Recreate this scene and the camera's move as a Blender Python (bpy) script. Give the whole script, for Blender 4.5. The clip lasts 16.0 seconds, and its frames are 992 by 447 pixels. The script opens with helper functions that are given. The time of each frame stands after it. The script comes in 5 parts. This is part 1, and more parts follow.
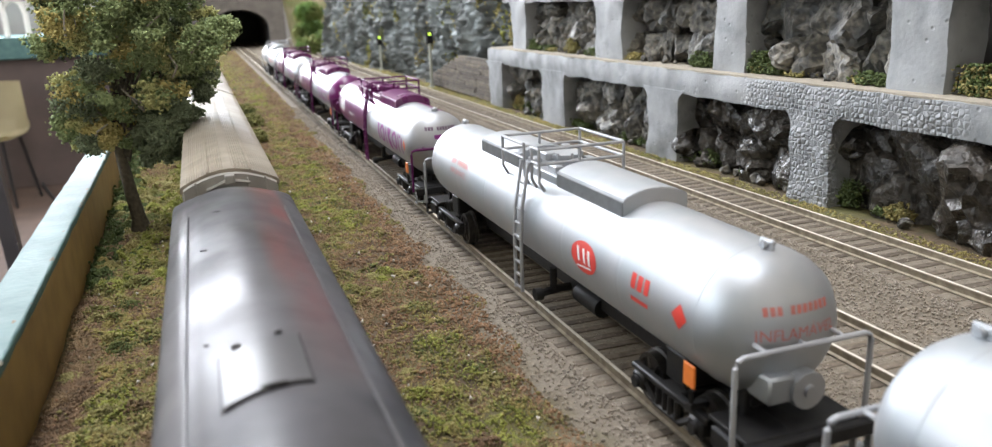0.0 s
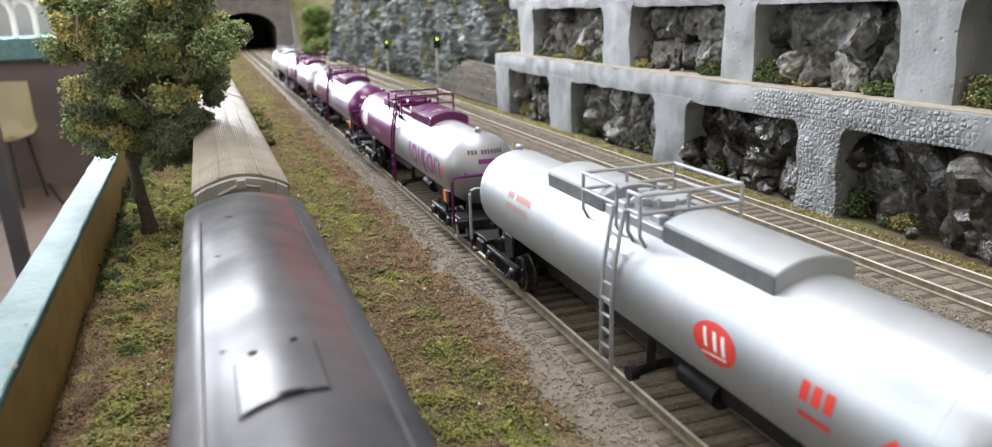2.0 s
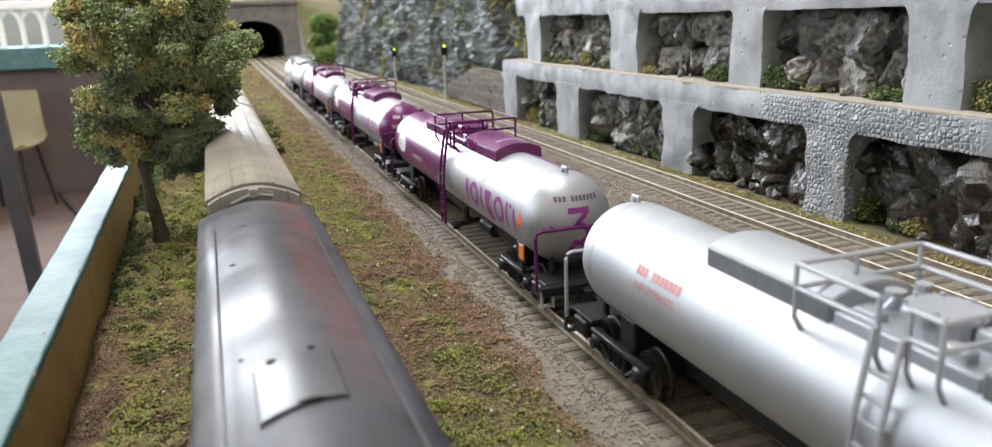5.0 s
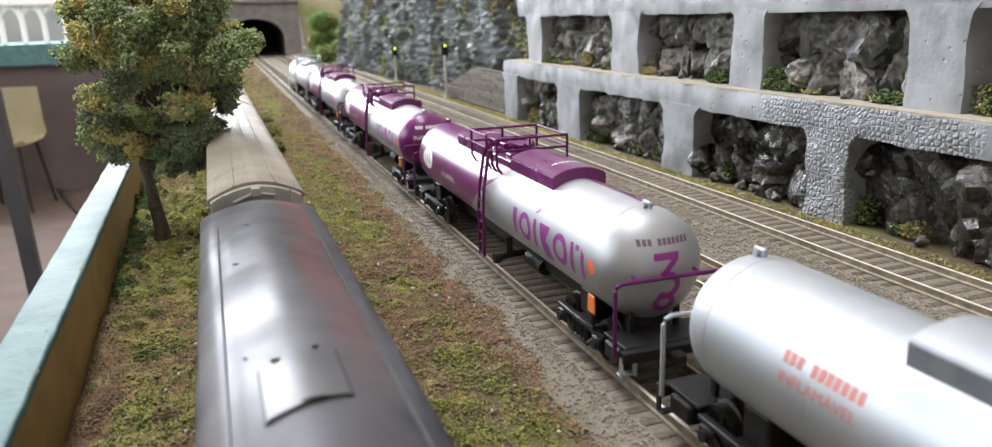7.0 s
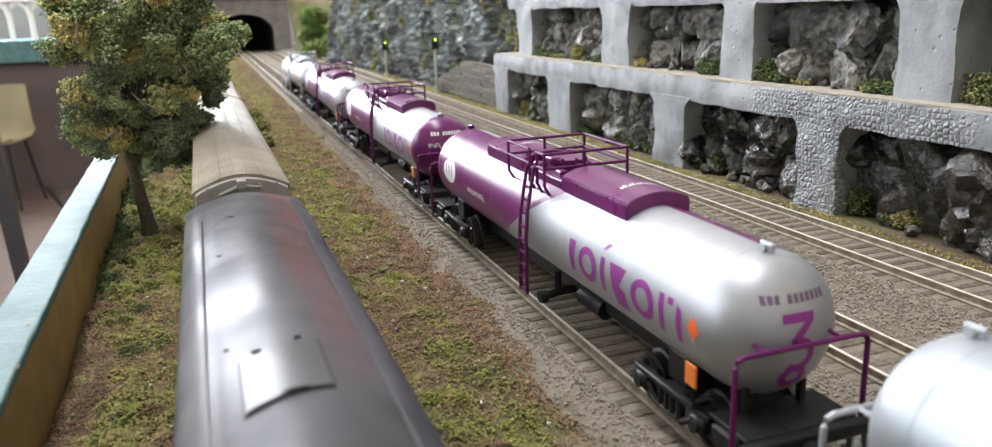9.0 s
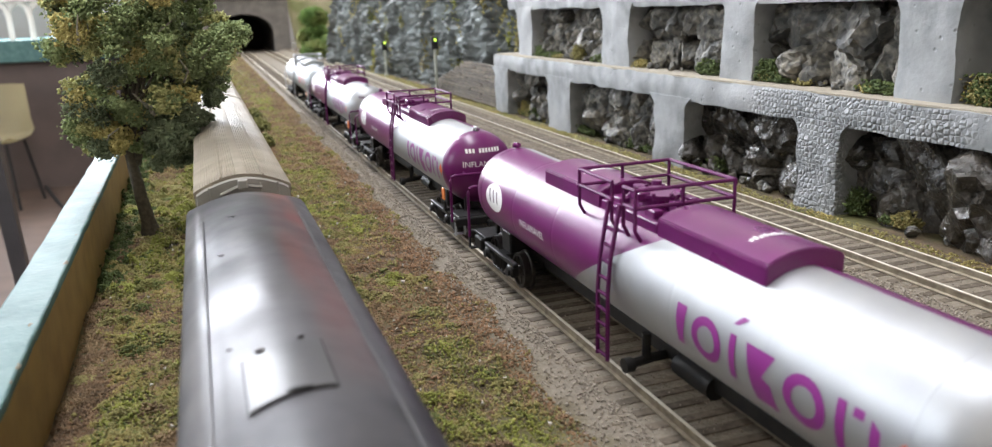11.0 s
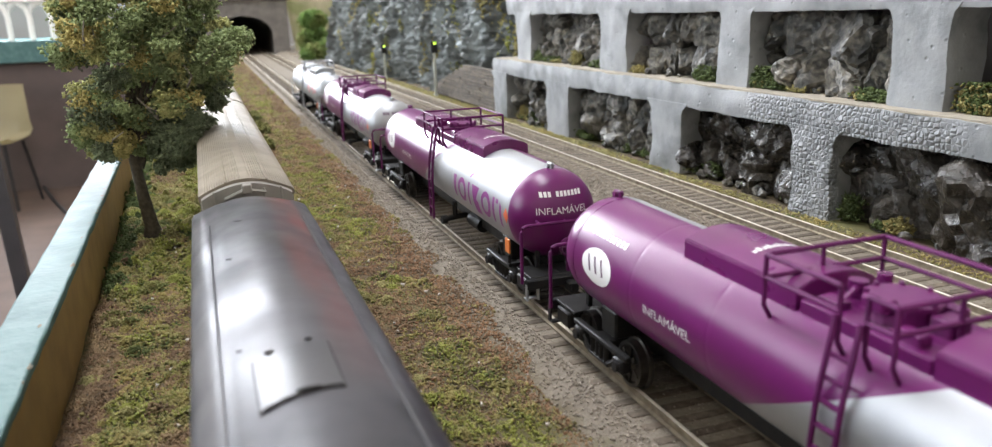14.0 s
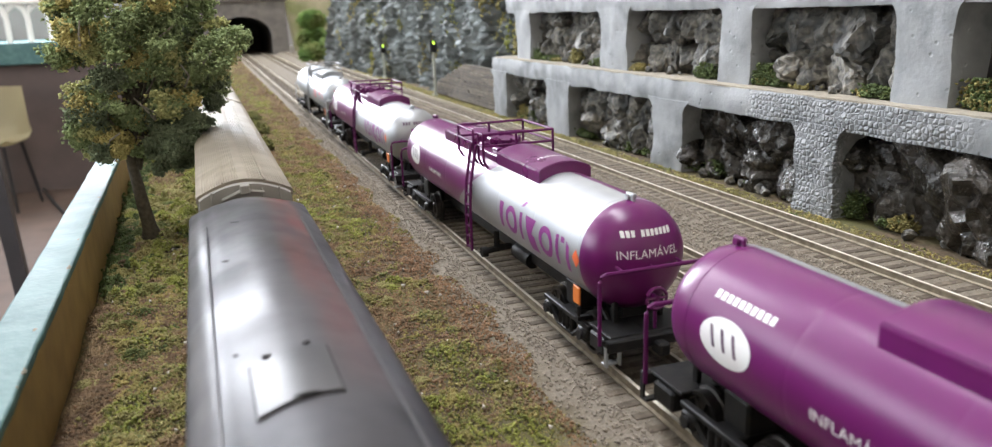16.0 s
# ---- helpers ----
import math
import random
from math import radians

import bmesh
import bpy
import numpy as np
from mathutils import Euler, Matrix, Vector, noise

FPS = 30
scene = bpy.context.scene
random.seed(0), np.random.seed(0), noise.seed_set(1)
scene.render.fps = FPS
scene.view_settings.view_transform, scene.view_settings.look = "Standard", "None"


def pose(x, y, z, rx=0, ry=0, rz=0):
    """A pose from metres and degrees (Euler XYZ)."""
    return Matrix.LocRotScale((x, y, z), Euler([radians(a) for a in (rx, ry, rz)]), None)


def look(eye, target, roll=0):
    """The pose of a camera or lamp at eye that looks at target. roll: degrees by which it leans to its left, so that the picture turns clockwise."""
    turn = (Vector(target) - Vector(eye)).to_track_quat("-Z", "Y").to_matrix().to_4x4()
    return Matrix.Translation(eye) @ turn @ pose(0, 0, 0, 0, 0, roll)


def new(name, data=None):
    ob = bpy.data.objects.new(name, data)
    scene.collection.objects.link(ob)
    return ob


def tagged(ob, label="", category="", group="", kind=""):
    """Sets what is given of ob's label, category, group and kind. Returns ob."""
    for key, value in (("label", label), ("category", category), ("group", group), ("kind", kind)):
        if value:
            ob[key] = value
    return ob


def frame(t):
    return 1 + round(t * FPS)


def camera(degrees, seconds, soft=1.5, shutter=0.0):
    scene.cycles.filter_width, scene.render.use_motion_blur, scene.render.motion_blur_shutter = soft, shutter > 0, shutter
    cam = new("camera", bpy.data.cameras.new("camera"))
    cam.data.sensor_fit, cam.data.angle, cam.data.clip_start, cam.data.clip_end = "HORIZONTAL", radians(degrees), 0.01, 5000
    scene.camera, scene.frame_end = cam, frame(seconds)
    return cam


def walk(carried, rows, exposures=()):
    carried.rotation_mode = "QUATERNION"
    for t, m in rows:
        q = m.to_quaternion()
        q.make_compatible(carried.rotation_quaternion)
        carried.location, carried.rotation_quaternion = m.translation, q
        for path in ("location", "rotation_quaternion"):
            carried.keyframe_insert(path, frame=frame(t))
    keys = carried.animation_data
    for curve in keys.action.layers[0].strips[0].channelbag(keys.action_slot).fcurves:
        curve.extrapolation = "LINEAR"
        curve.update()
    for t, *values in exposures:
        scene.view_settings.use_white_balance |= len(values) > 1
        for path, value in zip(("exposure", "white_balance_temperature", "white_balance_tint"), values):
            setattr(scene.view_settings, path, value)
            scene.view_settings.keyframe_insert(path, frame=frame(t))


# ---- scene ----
# ---- camera ----
cam = camera(64.0, 16.0, soft=1.25)
cam.data.dof.use_dof, cam.data.dof.focus_distance, cam.data.dof.aperture_fstop = True, 0.25, 27.0
walk(cam, [
    (0.0, pose(0.00213, 0.00034, 0.08186, 74.445, 2.122, -19.961)),
    (0.5, pose(0.00192, 0.00031, 0.08236, 74.352, 1.955, -20.049)),
    (1.0, pose(0.00192, 0.00013, 0.08241, 74.448, 1.787, -20.118)),
    (1.5, pose(0.00165, 0.00028, 0.08242, 74.475, 1.629, -19.956)),
    (2.0, pose(0.00065, 0.00001, 0.08294, 74.754, 1.699, -19.536)),
    (2.5, pose(0.00092, 0.00047, 0.08347, 75.210, 2.173, -19.301)),
    (3.0, pose(-0.00056, -0.00214, 0.08436, 75.401, 2.076, -19.042)),
    (3.5, pose(-0.00062, -0.00204, 0.08433, 75.397, 2.051, -19.176)),
    (6.0, pose(-0.00059, -0.00026, 0.08350, 75.072, 2.121, -19.079)),
    (6.5, pose(-0.00125, -0.00124, 0.08414, 75.189, 1.813, -19.082)),
    (7.0, pose(-0.00138, -0.00125, 0.08416, 75.155, 1.714, -19.086)),
    (7.5, pose(-0.00092, -0.00095, 0.08360, 75.149, 1.817, -19.314)),
    (8.0, pose(-0.00054, -0.00097, 0.08355, 74.984, 1.888, -19.449)),
    (8.5, pose(-0.00066, -0.00216, 0.08355, 74.832, 1.957, -19.441)),
    (9.0, pose(0.00000, -0.00000, 0.08255, 74.809, 1.913, -19.702)),
    (11.5, pose(-0.00075, 0.00004, 0.08259, 74.834, 1.786, -19.769)),
    (12.0, pose(-0.00102, -0.00001, 0.08295, 74.898, 1.565, -19.810)),
    (12.5, pose(-0.00136, -0.00019, 0.08314, 74.956, 1.567, -19.776)),
    (13.0, pose(-0.00139, -0.00043, 0.08301, 74.969, 1.789, -19.672)),
    (13.5, pose(-0.00147, -0.00028, 0.08329, 74.973, 1.764, -19.680)),
    (14.0, pose(-0.00213, -0.00362, 0.08436, 74.979, 1.593, -19.830)),
    (14.5, pose(-0.00141, -0.00175, 0.08402, 75.070, 1.504, -20.099)),
    (15.0, pose(-0.00100, 0.00088, 0.08344, 74.997, 1.449, -20.035)),
    (15.5, pose(-0.00149, -0.00139, 0.08360, 74.991, 1.718, -20.038)),
    (16.0, pose(-0.00161, -0.00108, 0.08370, 74.952, 1.872, -19.914)),
])

# ---- world and light ----
world = bpy.data.worlds.new("world")
scene.world = world
world.use_nodes = True
world.node_tree.nodes["Background"].inputs[0].default_value = (0.75, 0.85, 1.0, 1)
world.node_tree.nodes["Background"].inputs[1].default_value = 0.25
scene.view_settings.exposure = 0.1


def area_lamp(name, eye, target, sx, sy, watts, colour):
    d = bpy.data.lights.new(name, "AREA")
    d.shape, d.size, d.size_y, d.energy, d.color = "RECTANGLE", sx, sy, watts, colour
    ob = new(name, d)
    ob.matrix_world = look(eye, target)
    return ob


# daylight through the tall end window and the wide side window, and the ceiling tubes
area_lamp("window_light", (-0.975, 5.45, 1.25), (-0.975, 0, 1.15), 1.4, 1.6, 240, (0.87, 0.91, 1.0))
area_lamp("window_light", (-2.28, 1.7, 0.78), (0.1, 1.3, 0.2), 2.9, 1.2, 34, (0.87, 0.91, 1.0))
area_lamp("tube_light", (-0.2, 0.7, 2.3), (-0.2, 0.7, 0), 0.3, 2.4, 63, (0.93, 0.94, 1.0))
area_lamp("tube_light", (-0.5, 3.0, 1.45), (-0.42, 2.4, 0), 0.28, 1.7, 26, (0.93, 0.95, 1.0))

# ---- materials ----
MM = 0.001


def material(name, c1, c2=None, size=2.0, rough=0.6, metal=0.0, bump=0.0, bump_size=0.6, c3=None, size3=25.0, lo=0.35, hi=0.65, coat=0.0, spread=0.0, gloss=0.5):
    """c1 and c2 mix over marks of that size in mm, c3 in larger patches; bump is relief in mm; spread varies pieces."""
    m = bpy.data.materials.new(name)
    m.use_nodes = True
    nt = m.node_tree
    b = nt.nodes["Principled BSDF"]
    b.inputs["Roughness"].default_value = rough
    b.inputs["Metallic"].default_value = metal
    b.inputs["Coat Weight"].default_value = coat
    b.inputs["Specular IOR Level"].default_value = gloss
    tc = nt.nodes.new("ShaderNodeNewGeometry")

    def nz(s, detail=4.0):
        n = nt.nodes.new("ShaderNodeTexNoise")
        n.inputs["Scale"].default_value = 1000.0 / s
        n.inputs["Detail"].default_value = detail
        nt.links.new(tc.outputs["Position"], n.inputs["Vector"])
        return n.outputs["Fac"]

    def ramp(fac, a, z):
        r = nt.nodes.new("ShaderNodeMapRange")
        r.inputs[1].default_value, r.inputs[2].default_value = a, z
        nt.links.new(fac, r.inputs[0])
        return r.outputs[0]

    def mix(fac, a, c):
        x = nt.nodes.new("ShaderNodeMix")
        x.data_type = "RGBA"
        for sock, v in ((x.inputs[0], fac), (x.inputs[6], a), (x.inputs[7], c)):
            if isinstance(v, tuple):
                sock.default_value = (*v, 1)
            else:
                nt.links.new(v, sock)
        return x.outputs[2]

    col = None
    if c2:
        col = mix(ramp(nz(size), lo, hi), c1, c2)
    if c3:
        col = mix(ramp(nz(size3, 3.0), 0.45, 0.68), col or c1, c3)
    if spread:
        oi = nt.nodes.new("ShaderNodeObjectInfo")
        hs = nt.nodes.new("ShaderNodeHueSaturation")
        mp = nt.nodes.new("ShaderNodeMapRange")
        mp.inputs[3].default_value, mp.inputs[4].default_value = 1 - spread, 1 + spread
        nt.links.new(oi.outputs["Random"], mp.inputs[0])
        nt.links.new(mp.outputs[0], hs.inputs["Value"])
        hs.inputs["Fac"].default_value = 1
        if col is None:
            hs.inputs["Color"].default_value = (*c1, 1)
        else:
            nt.links.new(col, hs.inputs["Color"])
        col = hs.outputs["Color"]
    if col is None:
        b.inputs["Base Color"].default_value = (*c1, 1)
    else:
        nt.links.new(col, b.inputs["Base Color"])
    if bump:
        bp = nt.nodes.new("ShaderNodeBump")
        bp.inputs["Strength"].default_value = 0.8
        bp.inputs["Distance"].default_value = bump * MM
        nt.links.new(nz(bump_size, 6.0), bp.inputs["Height"])
        nt.links.new(bp.outputs[0], b.inputs["Normal"])
    # roughness breaks up with the grain
    rr = nt.nodes.new("ShaderNodeMapRange")
    rr.inputs[3].default_value, rr.inputs[4].default_value = max(0.03, rough - 0.08), min(1, rough + 0.08)
    nt.links.new(nz(size * 1.7), rr.inputs[0])
    nt.links.new(rr.outputs[0], b.inputs["Roughness"])
    return m


def glow(name, colour, strength):
    m = bpy.data.materials.new(name)
    m.use_nodes = True
    b = m.node_tree.nodes["Principled BSDF"]
    b.inputs["Base Color"].default_value = (*colour, 1)
    b.inputs["Emission Color"].default_value = (*colour, 1)
    b.inputs["Emission Strength"].default_value = strength
    return m


SILVER = material("silver_paint", (0.415, 0.425, 0.445), (0.365, 0.395, 0.42), 9, 0.5, 0.75, 0.015, 0.6)
SILVER_BAR = material("silver_bar_paint", (0.40, 0.41, 0.43), (0.34, 0.35, 0.37), 6, 0.6, 0.4, 0.012, 0.8, gloss=0.3)
GREY_PAINT = material("grey_paint", (0.20, 0.21, 0.22), (0.16, 0.165, 0.175), 3, 0.4, 0.5)
PURPLE = material("purple_paint", (0.128, 0.009, 0.102), (0.108, 0.008, 0.086), 8, 0.29, 0.0, 0.012, 0.8, gloss=0.6)
PURPLE_BAR = material("purple_bar_paint", (0.105, 0.008, 0.084), (0.085, 0.007, 0.068), 6, 0.55, 0.0, 0.012, 0.8, gloss=0.25)
BLACK = material("black_plastic", (0.012, 0.012, 0.0135), (0.02, 0.019, 0.018), 2.5, 0.55, 0.0, 0.05, 0.8, gloss=0.2)
WHEEL = material("blackened_wheel", (0.03, 0.028, 0.026), (0.06, 0.055, 0.05), 2, 0.35, 0.7)
STEEL = material("pale_rail_shine", (0.74, 0.70, 0.60), (0.58, 0.53, 0.44), 5, 0.55, 0.1, 0.01, 1)
RUST = material("weathered_rail", (0.33, 0.285, 0.215), (0.21, 0.175, 0.13), 3, 0.8, 0.0, 0.05, 0.6, gloss=0.15)
RED = material("red_print", (0.62, 0.045, 0.03), (0.55, 0.04, 0.03), 2, 0.45)
RED_FADED = material("faded_red_print", (0.52, 0.15, 0.125), (0.42, 0.17, 0.15), 1.5, 0.5)
WHITE_INK = material("white_print", (0.78, 0.77, 0.78), None, 2, 0.5)
GREY_INK = material("dark_print", (0.13, 0.08, 0.13), None, 2, 0.5)
LILAC = material("purple_print", (0.22, 0.02, 0.20), None, 2, 0.45)
ORANGE = material("orange_plate", (0.80, 0.22, 0.03), (0.7, 0.17, 0.03), 2, 0.5)
SLEEPER = material("weathered_sleeper", (0.155, 0.127, 0.097), (0.09, 0.073, 0.055), 2.2, 0.9, 0, 0.2, 0.8, spread=0.25, gloss=0.2)
TAN = material("dusty_ledge", (0.36, 0.32, 0.25), (0.28, 0.25, 0.2), 4, 0.9, 0, 0.3, 1.2)
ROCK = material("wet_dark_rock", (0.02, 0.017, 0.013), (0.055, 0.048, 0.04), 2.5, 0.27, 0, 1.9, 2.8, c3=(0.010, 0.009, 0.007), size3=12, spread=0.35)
ROCK_PALE = material("dusty_grey_rock", (0.05, 0.05, 0.046), (0.19, 0.175, 0.145), 2.6, 0.55, 0, 1.8, 2.6, c3=(0.032, 0.035, 0.034), size3=10, spread=0.4)
CLIFF = material("blue_grey_cliff", (0.25, 0.285, 0.29), (0.075, 0.083, 0.082), 17, 0.6, 0, 3.0, 12, c3=(0.075, 0.08, 0.072), size3=95, lo=0.38, hi=0.6)
TEAL = material("teal_paint", (0.070, 0.137, 0.133), (0.054, 0.111, 0.109), 7, 0.6, 0, 0.25, 2.0, c3=(0.096, 0.172, 0.166), size3=26, gloss=0.15)
OCHRE = material("ochre_board", (0.30, 0.19, 0.06), (0.23, 0.14, 0.045), 9, 0.6, 0, 0.1, 3)
ROOF = material("weathered_dark_roof", (0.045, 0.045, 0.052), (0.033, 0.033, 0.038), 14, 0.36, 0.0, 0.03, 1.2, c3=(0.075, 0.073, 0.078), size3=55, gloss=0.24)
BEIGE = material("beige_roof", (0.30, 0.262, 0.21), (0.24, 0.21, 0.168), 8, 0.6, 0, 0.02, 1, c3=(0.185, 0.16, 0.13), size3=45, gloss=0.2)
BARK = material("tree_bark", (0.10, 0.085, 0.06), (0.055, 0.046, 0.034), 1.5, 0.9, 0, 0.5, 1.0)
TUNNEL = material("portal_stone", (0.17, 0.155, 0.14), (0.12, 0.11, 0.10), 16, 0.8, 0, 0.6, 5)
DARK = material("tunnel_lining_and_shade", (0.085, 0.075, 0.07), (0.06, 0.052, 0.048), 20, 0.9)
PLANK = material("stacked_timber", (0.13, 0.105, 0.075), (0.075, 0.06, 0.045), 5, 0.8, 0, 0.3, 1.5, spread=0.3)
MOSS = material("green_turf", (0.165, 0.17, 0.05), (0.225, 0.215, 0.068), 4, 0.95, 0, 0.4, 0.8, c3=(0.07, 0.10, 0.03), size3=18)
ROOM_FLOOR = material("brown_floor", (0.085, 0.058, 0.045), (0.065, 0.045, 0.036), 120, 0.8, 0, 0.2, 20, gloss=0.15)
ROOM_WALL = material("cream_wall", (0.62, 0.57, 0.48), (0.57, 0.52, 0.44), 300, 0.8)
# shade on the window wall put into a darker, greyer colour than the cream
SHADED_WALL = material("shaded_grey_wall", (0.30, 0.29, 0.285), (0.26, 0.25, 0.245), 300, 0.8)
CEILING = material("white_ceiling", (0.75, 0.74, 0.71), (0.70, 0.69, 0.66), 300, 0.9)

# ---- mesh helpers (millimetres) ----


def part(name, bm, mat, parent=None, label="", smooth=None, loc=None):
    """Links a bmesh, built in millimetres, as one mesh object under its parent."""
    bmesh.ops.scale(bm, vec=(MM, MM, MM), verts=bm.verts)
    me = bpy.data.meshes.new(name)
    bm.to_mesh(me)
    bm.free()
    me.materials.append(mat)
    if smooth is not None:
        me.shade_smooth()
        me.set_sharp_from_angle(angle=radians(smooth))
    ob = new(name, me)
    if parent:
        ob.parent = parent
    if loc:
        ob.location = Vector(loc) * MM
    if label:
        ob["label"] = label
    return ob


def shared(name, me, parent, loc, rot=(0, 0, 0), scale=(1, 1, 1)):
    ob = new(name, me)
    ob.parent = parent
    ob.location = Vector(loc) * MM
    ob.rotation_euler, ob.scale = rot, scale
    return ob


def mesh_of(name, bm, mat, smooth=None):
    bmesh.ops.scale(bm, vec=(MM, MM, MM), verts=bm.verts)
    me = bpy.data.meshes.new(name)
    bm.to_mesh(me)
    bm.free()
    me.materials.append(mat)
    if smooth is not None:
        me.shade_smooth()
        me.set_sharp_from_angle(angle=radians(smooth))
    return me


def empty(name, x, y, z):
    ob = new(name)
    ob.empty_display_size = 0.01
    ob.location = Vector((x, y, z)) * MM
    return ob


def box(bm, x0, x1, y0, y1, z0, z1, bevel=0.0, seg=2):
    r = bmesh.ops.create_cube(bm, size=1)
    vs = r["verts"]
    for v in vs:
        v.co = Vector(((x0 + x1) / 2 + v.co.x * (x1 - x0), (y0 + y1) / 2 + v.co.y * (y1 - y0), (z0 + z1) / 2 + v.co.z * (z1 - z0)))
    if bevel:
        es = list({e for v in vs for e in v.link_edges})
        bmesh.ops.bevel(bm, geom=es, offset=bevel, segments=seg, affect="EDGES", profile=0.5)
    return bm


def tube(bm, pts, r, n=8, r_end=None):
    """A round bar along a line of points."""
    pts = [Vector(p) for p in pts]
    rings = []
    for i, p in enumerate(pts):
        d = (pts[min(i + 1, len(pts) - 1)] - pts[max(i - 1, 0)]).normalized()
        a = d.orthogonal().normalized() if abs(d.z) > 0.95 else d.cross(Vector((0, 0, 1))).normalized()
        c = d.cross(a)
        rad = r if r_end is None else r + (r_end - r) * i / (len(pts) - 1)
        rings.append([bm.verts.new(p + rad * (math.cos(2 * math.pi * k / n) * a + math.sin(2 * math.pi * k / n) * c)) for k in range(n)])
    for a, c in zip(rings, rings[1:]):
        for k in range(n):
            bm.faces.new((a[k], a[(k + 1) % n], c[(k + 1) % n], c[k]))
    bm.faces.new(rings[0][::-1])
    bm.faces.new(rings[-1])
    return bm


def lathe_y(bm, prof, n=48, cx=0.0, cz=0.0):
    """A body of revolution about a line along y; prof: (y, radius)."""
    rings = []
    for y, r in prof:
        if r < 1e-4:
            rings.append([bm.verts.new((cx, y, cz))])
        else:
            rings.append([bm.verts.new((cx + r * math.cos(2 * math.pi * k / n), y, cz + r * math.sin(2 * math.pi * k / n))) for k in range(n)])
    for a, c in zip(rings, rings[1:]):
        for k in range(n):
            q = [a[k % len(a)], a[(k + 1) % len(a)], c[(k + 1) % len(c)], c[k % len(c)]]
            q = list(dict.fromkeys(q))
            if len(q) > 2:
                bm.faces.new(q)
    bmesh.ops.recalc_face_normals(bm, faces=bm.faces)
    return bm


def lump(bm, c, r, sub=1, rough=0.25, squash=(1, 1, 1), seed=0.0):
    vs = bmesh.ops.create_icosphere(bm, subdivisions=sub, radius=1)["verts"]
    for v in vs:
        k = 1 + rough * noise.noise(v.co * 1.7 + Vector((seed, seed * 1.3, -seed)))
        v.co = Vector((c[0] + v.co.x * k * r * squash[0], c[1] + v.co.y * k * r * squash[1], c[2] + v.co.z * k * r * squash[2]))
    return bm


# ---- plan, in millimetres: x across, y along the line, z up from the railhead of the tank train's track ----
X_MAIN, X_MID, X_WALL_TRACK, Z_WALL_TRACK = 90.4, 143.5, 192.2, 5.0
X_WALL, X_UPPER = 216.2, 224.2
SPEED = 23.48


def board_x(y):
    """The inner face of the edge board, which runs a little askew."""
    return -42.5 - 0.0215 * (y - 200)


def ground_z(x, y):
    """The lie of the land: flat by the main line, rising to the track under the wall."""
    s = min(1, max(0, (x - 158) / 16))
    z = -2.85 + s * s * (3 - 2 * s) * 5.05
    if x < 70:
        z += min(1.0, (70 - x) / 10) * (1.5 * noise.noise(Vector((x * 0.05, y * 0.05, 0))) + 1.1 * noise.noise(Vector((x * 0.15, y * 0.13, 3))) - 0.4)
    if x < -12:
        z += 1.6 * max(0.0, noise.noise(Vector((x * 0.06, y * 0.04, 12)))) * 2
    return z + 0.1 * noise.noise(Vector((x * 0.2, y * 0.2, 7)))

# ---- ground ----


def build_ground():
    xs = np.concatenate([np.arange(-80, 70, 3.0), np.arange(70, 260, 3.0), np.arange(260, 420, 20.0)])
    ys = np.concatenate([np.arange(-120, 600, 4.0), np.arange(600, 1500, 12.0), np.arange(1500, 2501, 50.0)])
    me = bpy.data.meshes.new("ground")
    verts = [(max(x, board_x(y) - 3) * MM, y * MM, ground_z(x, y) * MM) for y in ys for x in xs]
    nx = len(xs)
    faces, mats = [], []
    for j in range(len(ys) - 1):
        for i in range(nx - 1):
            faces.append((j * nx + i, j * nx + i + 1, (j + 1) * nx + i + 1, (j + 1) * nx + i))
    me.from_pydata(verts, [], faces)
    me.materials.append(ground_material())
    me.shade_smooth()
    ob = new("ground", me)
    tagged(ob, "scenic ground of brown earth, green turf and grey ballast", "ground", kind="structure")
    return ob


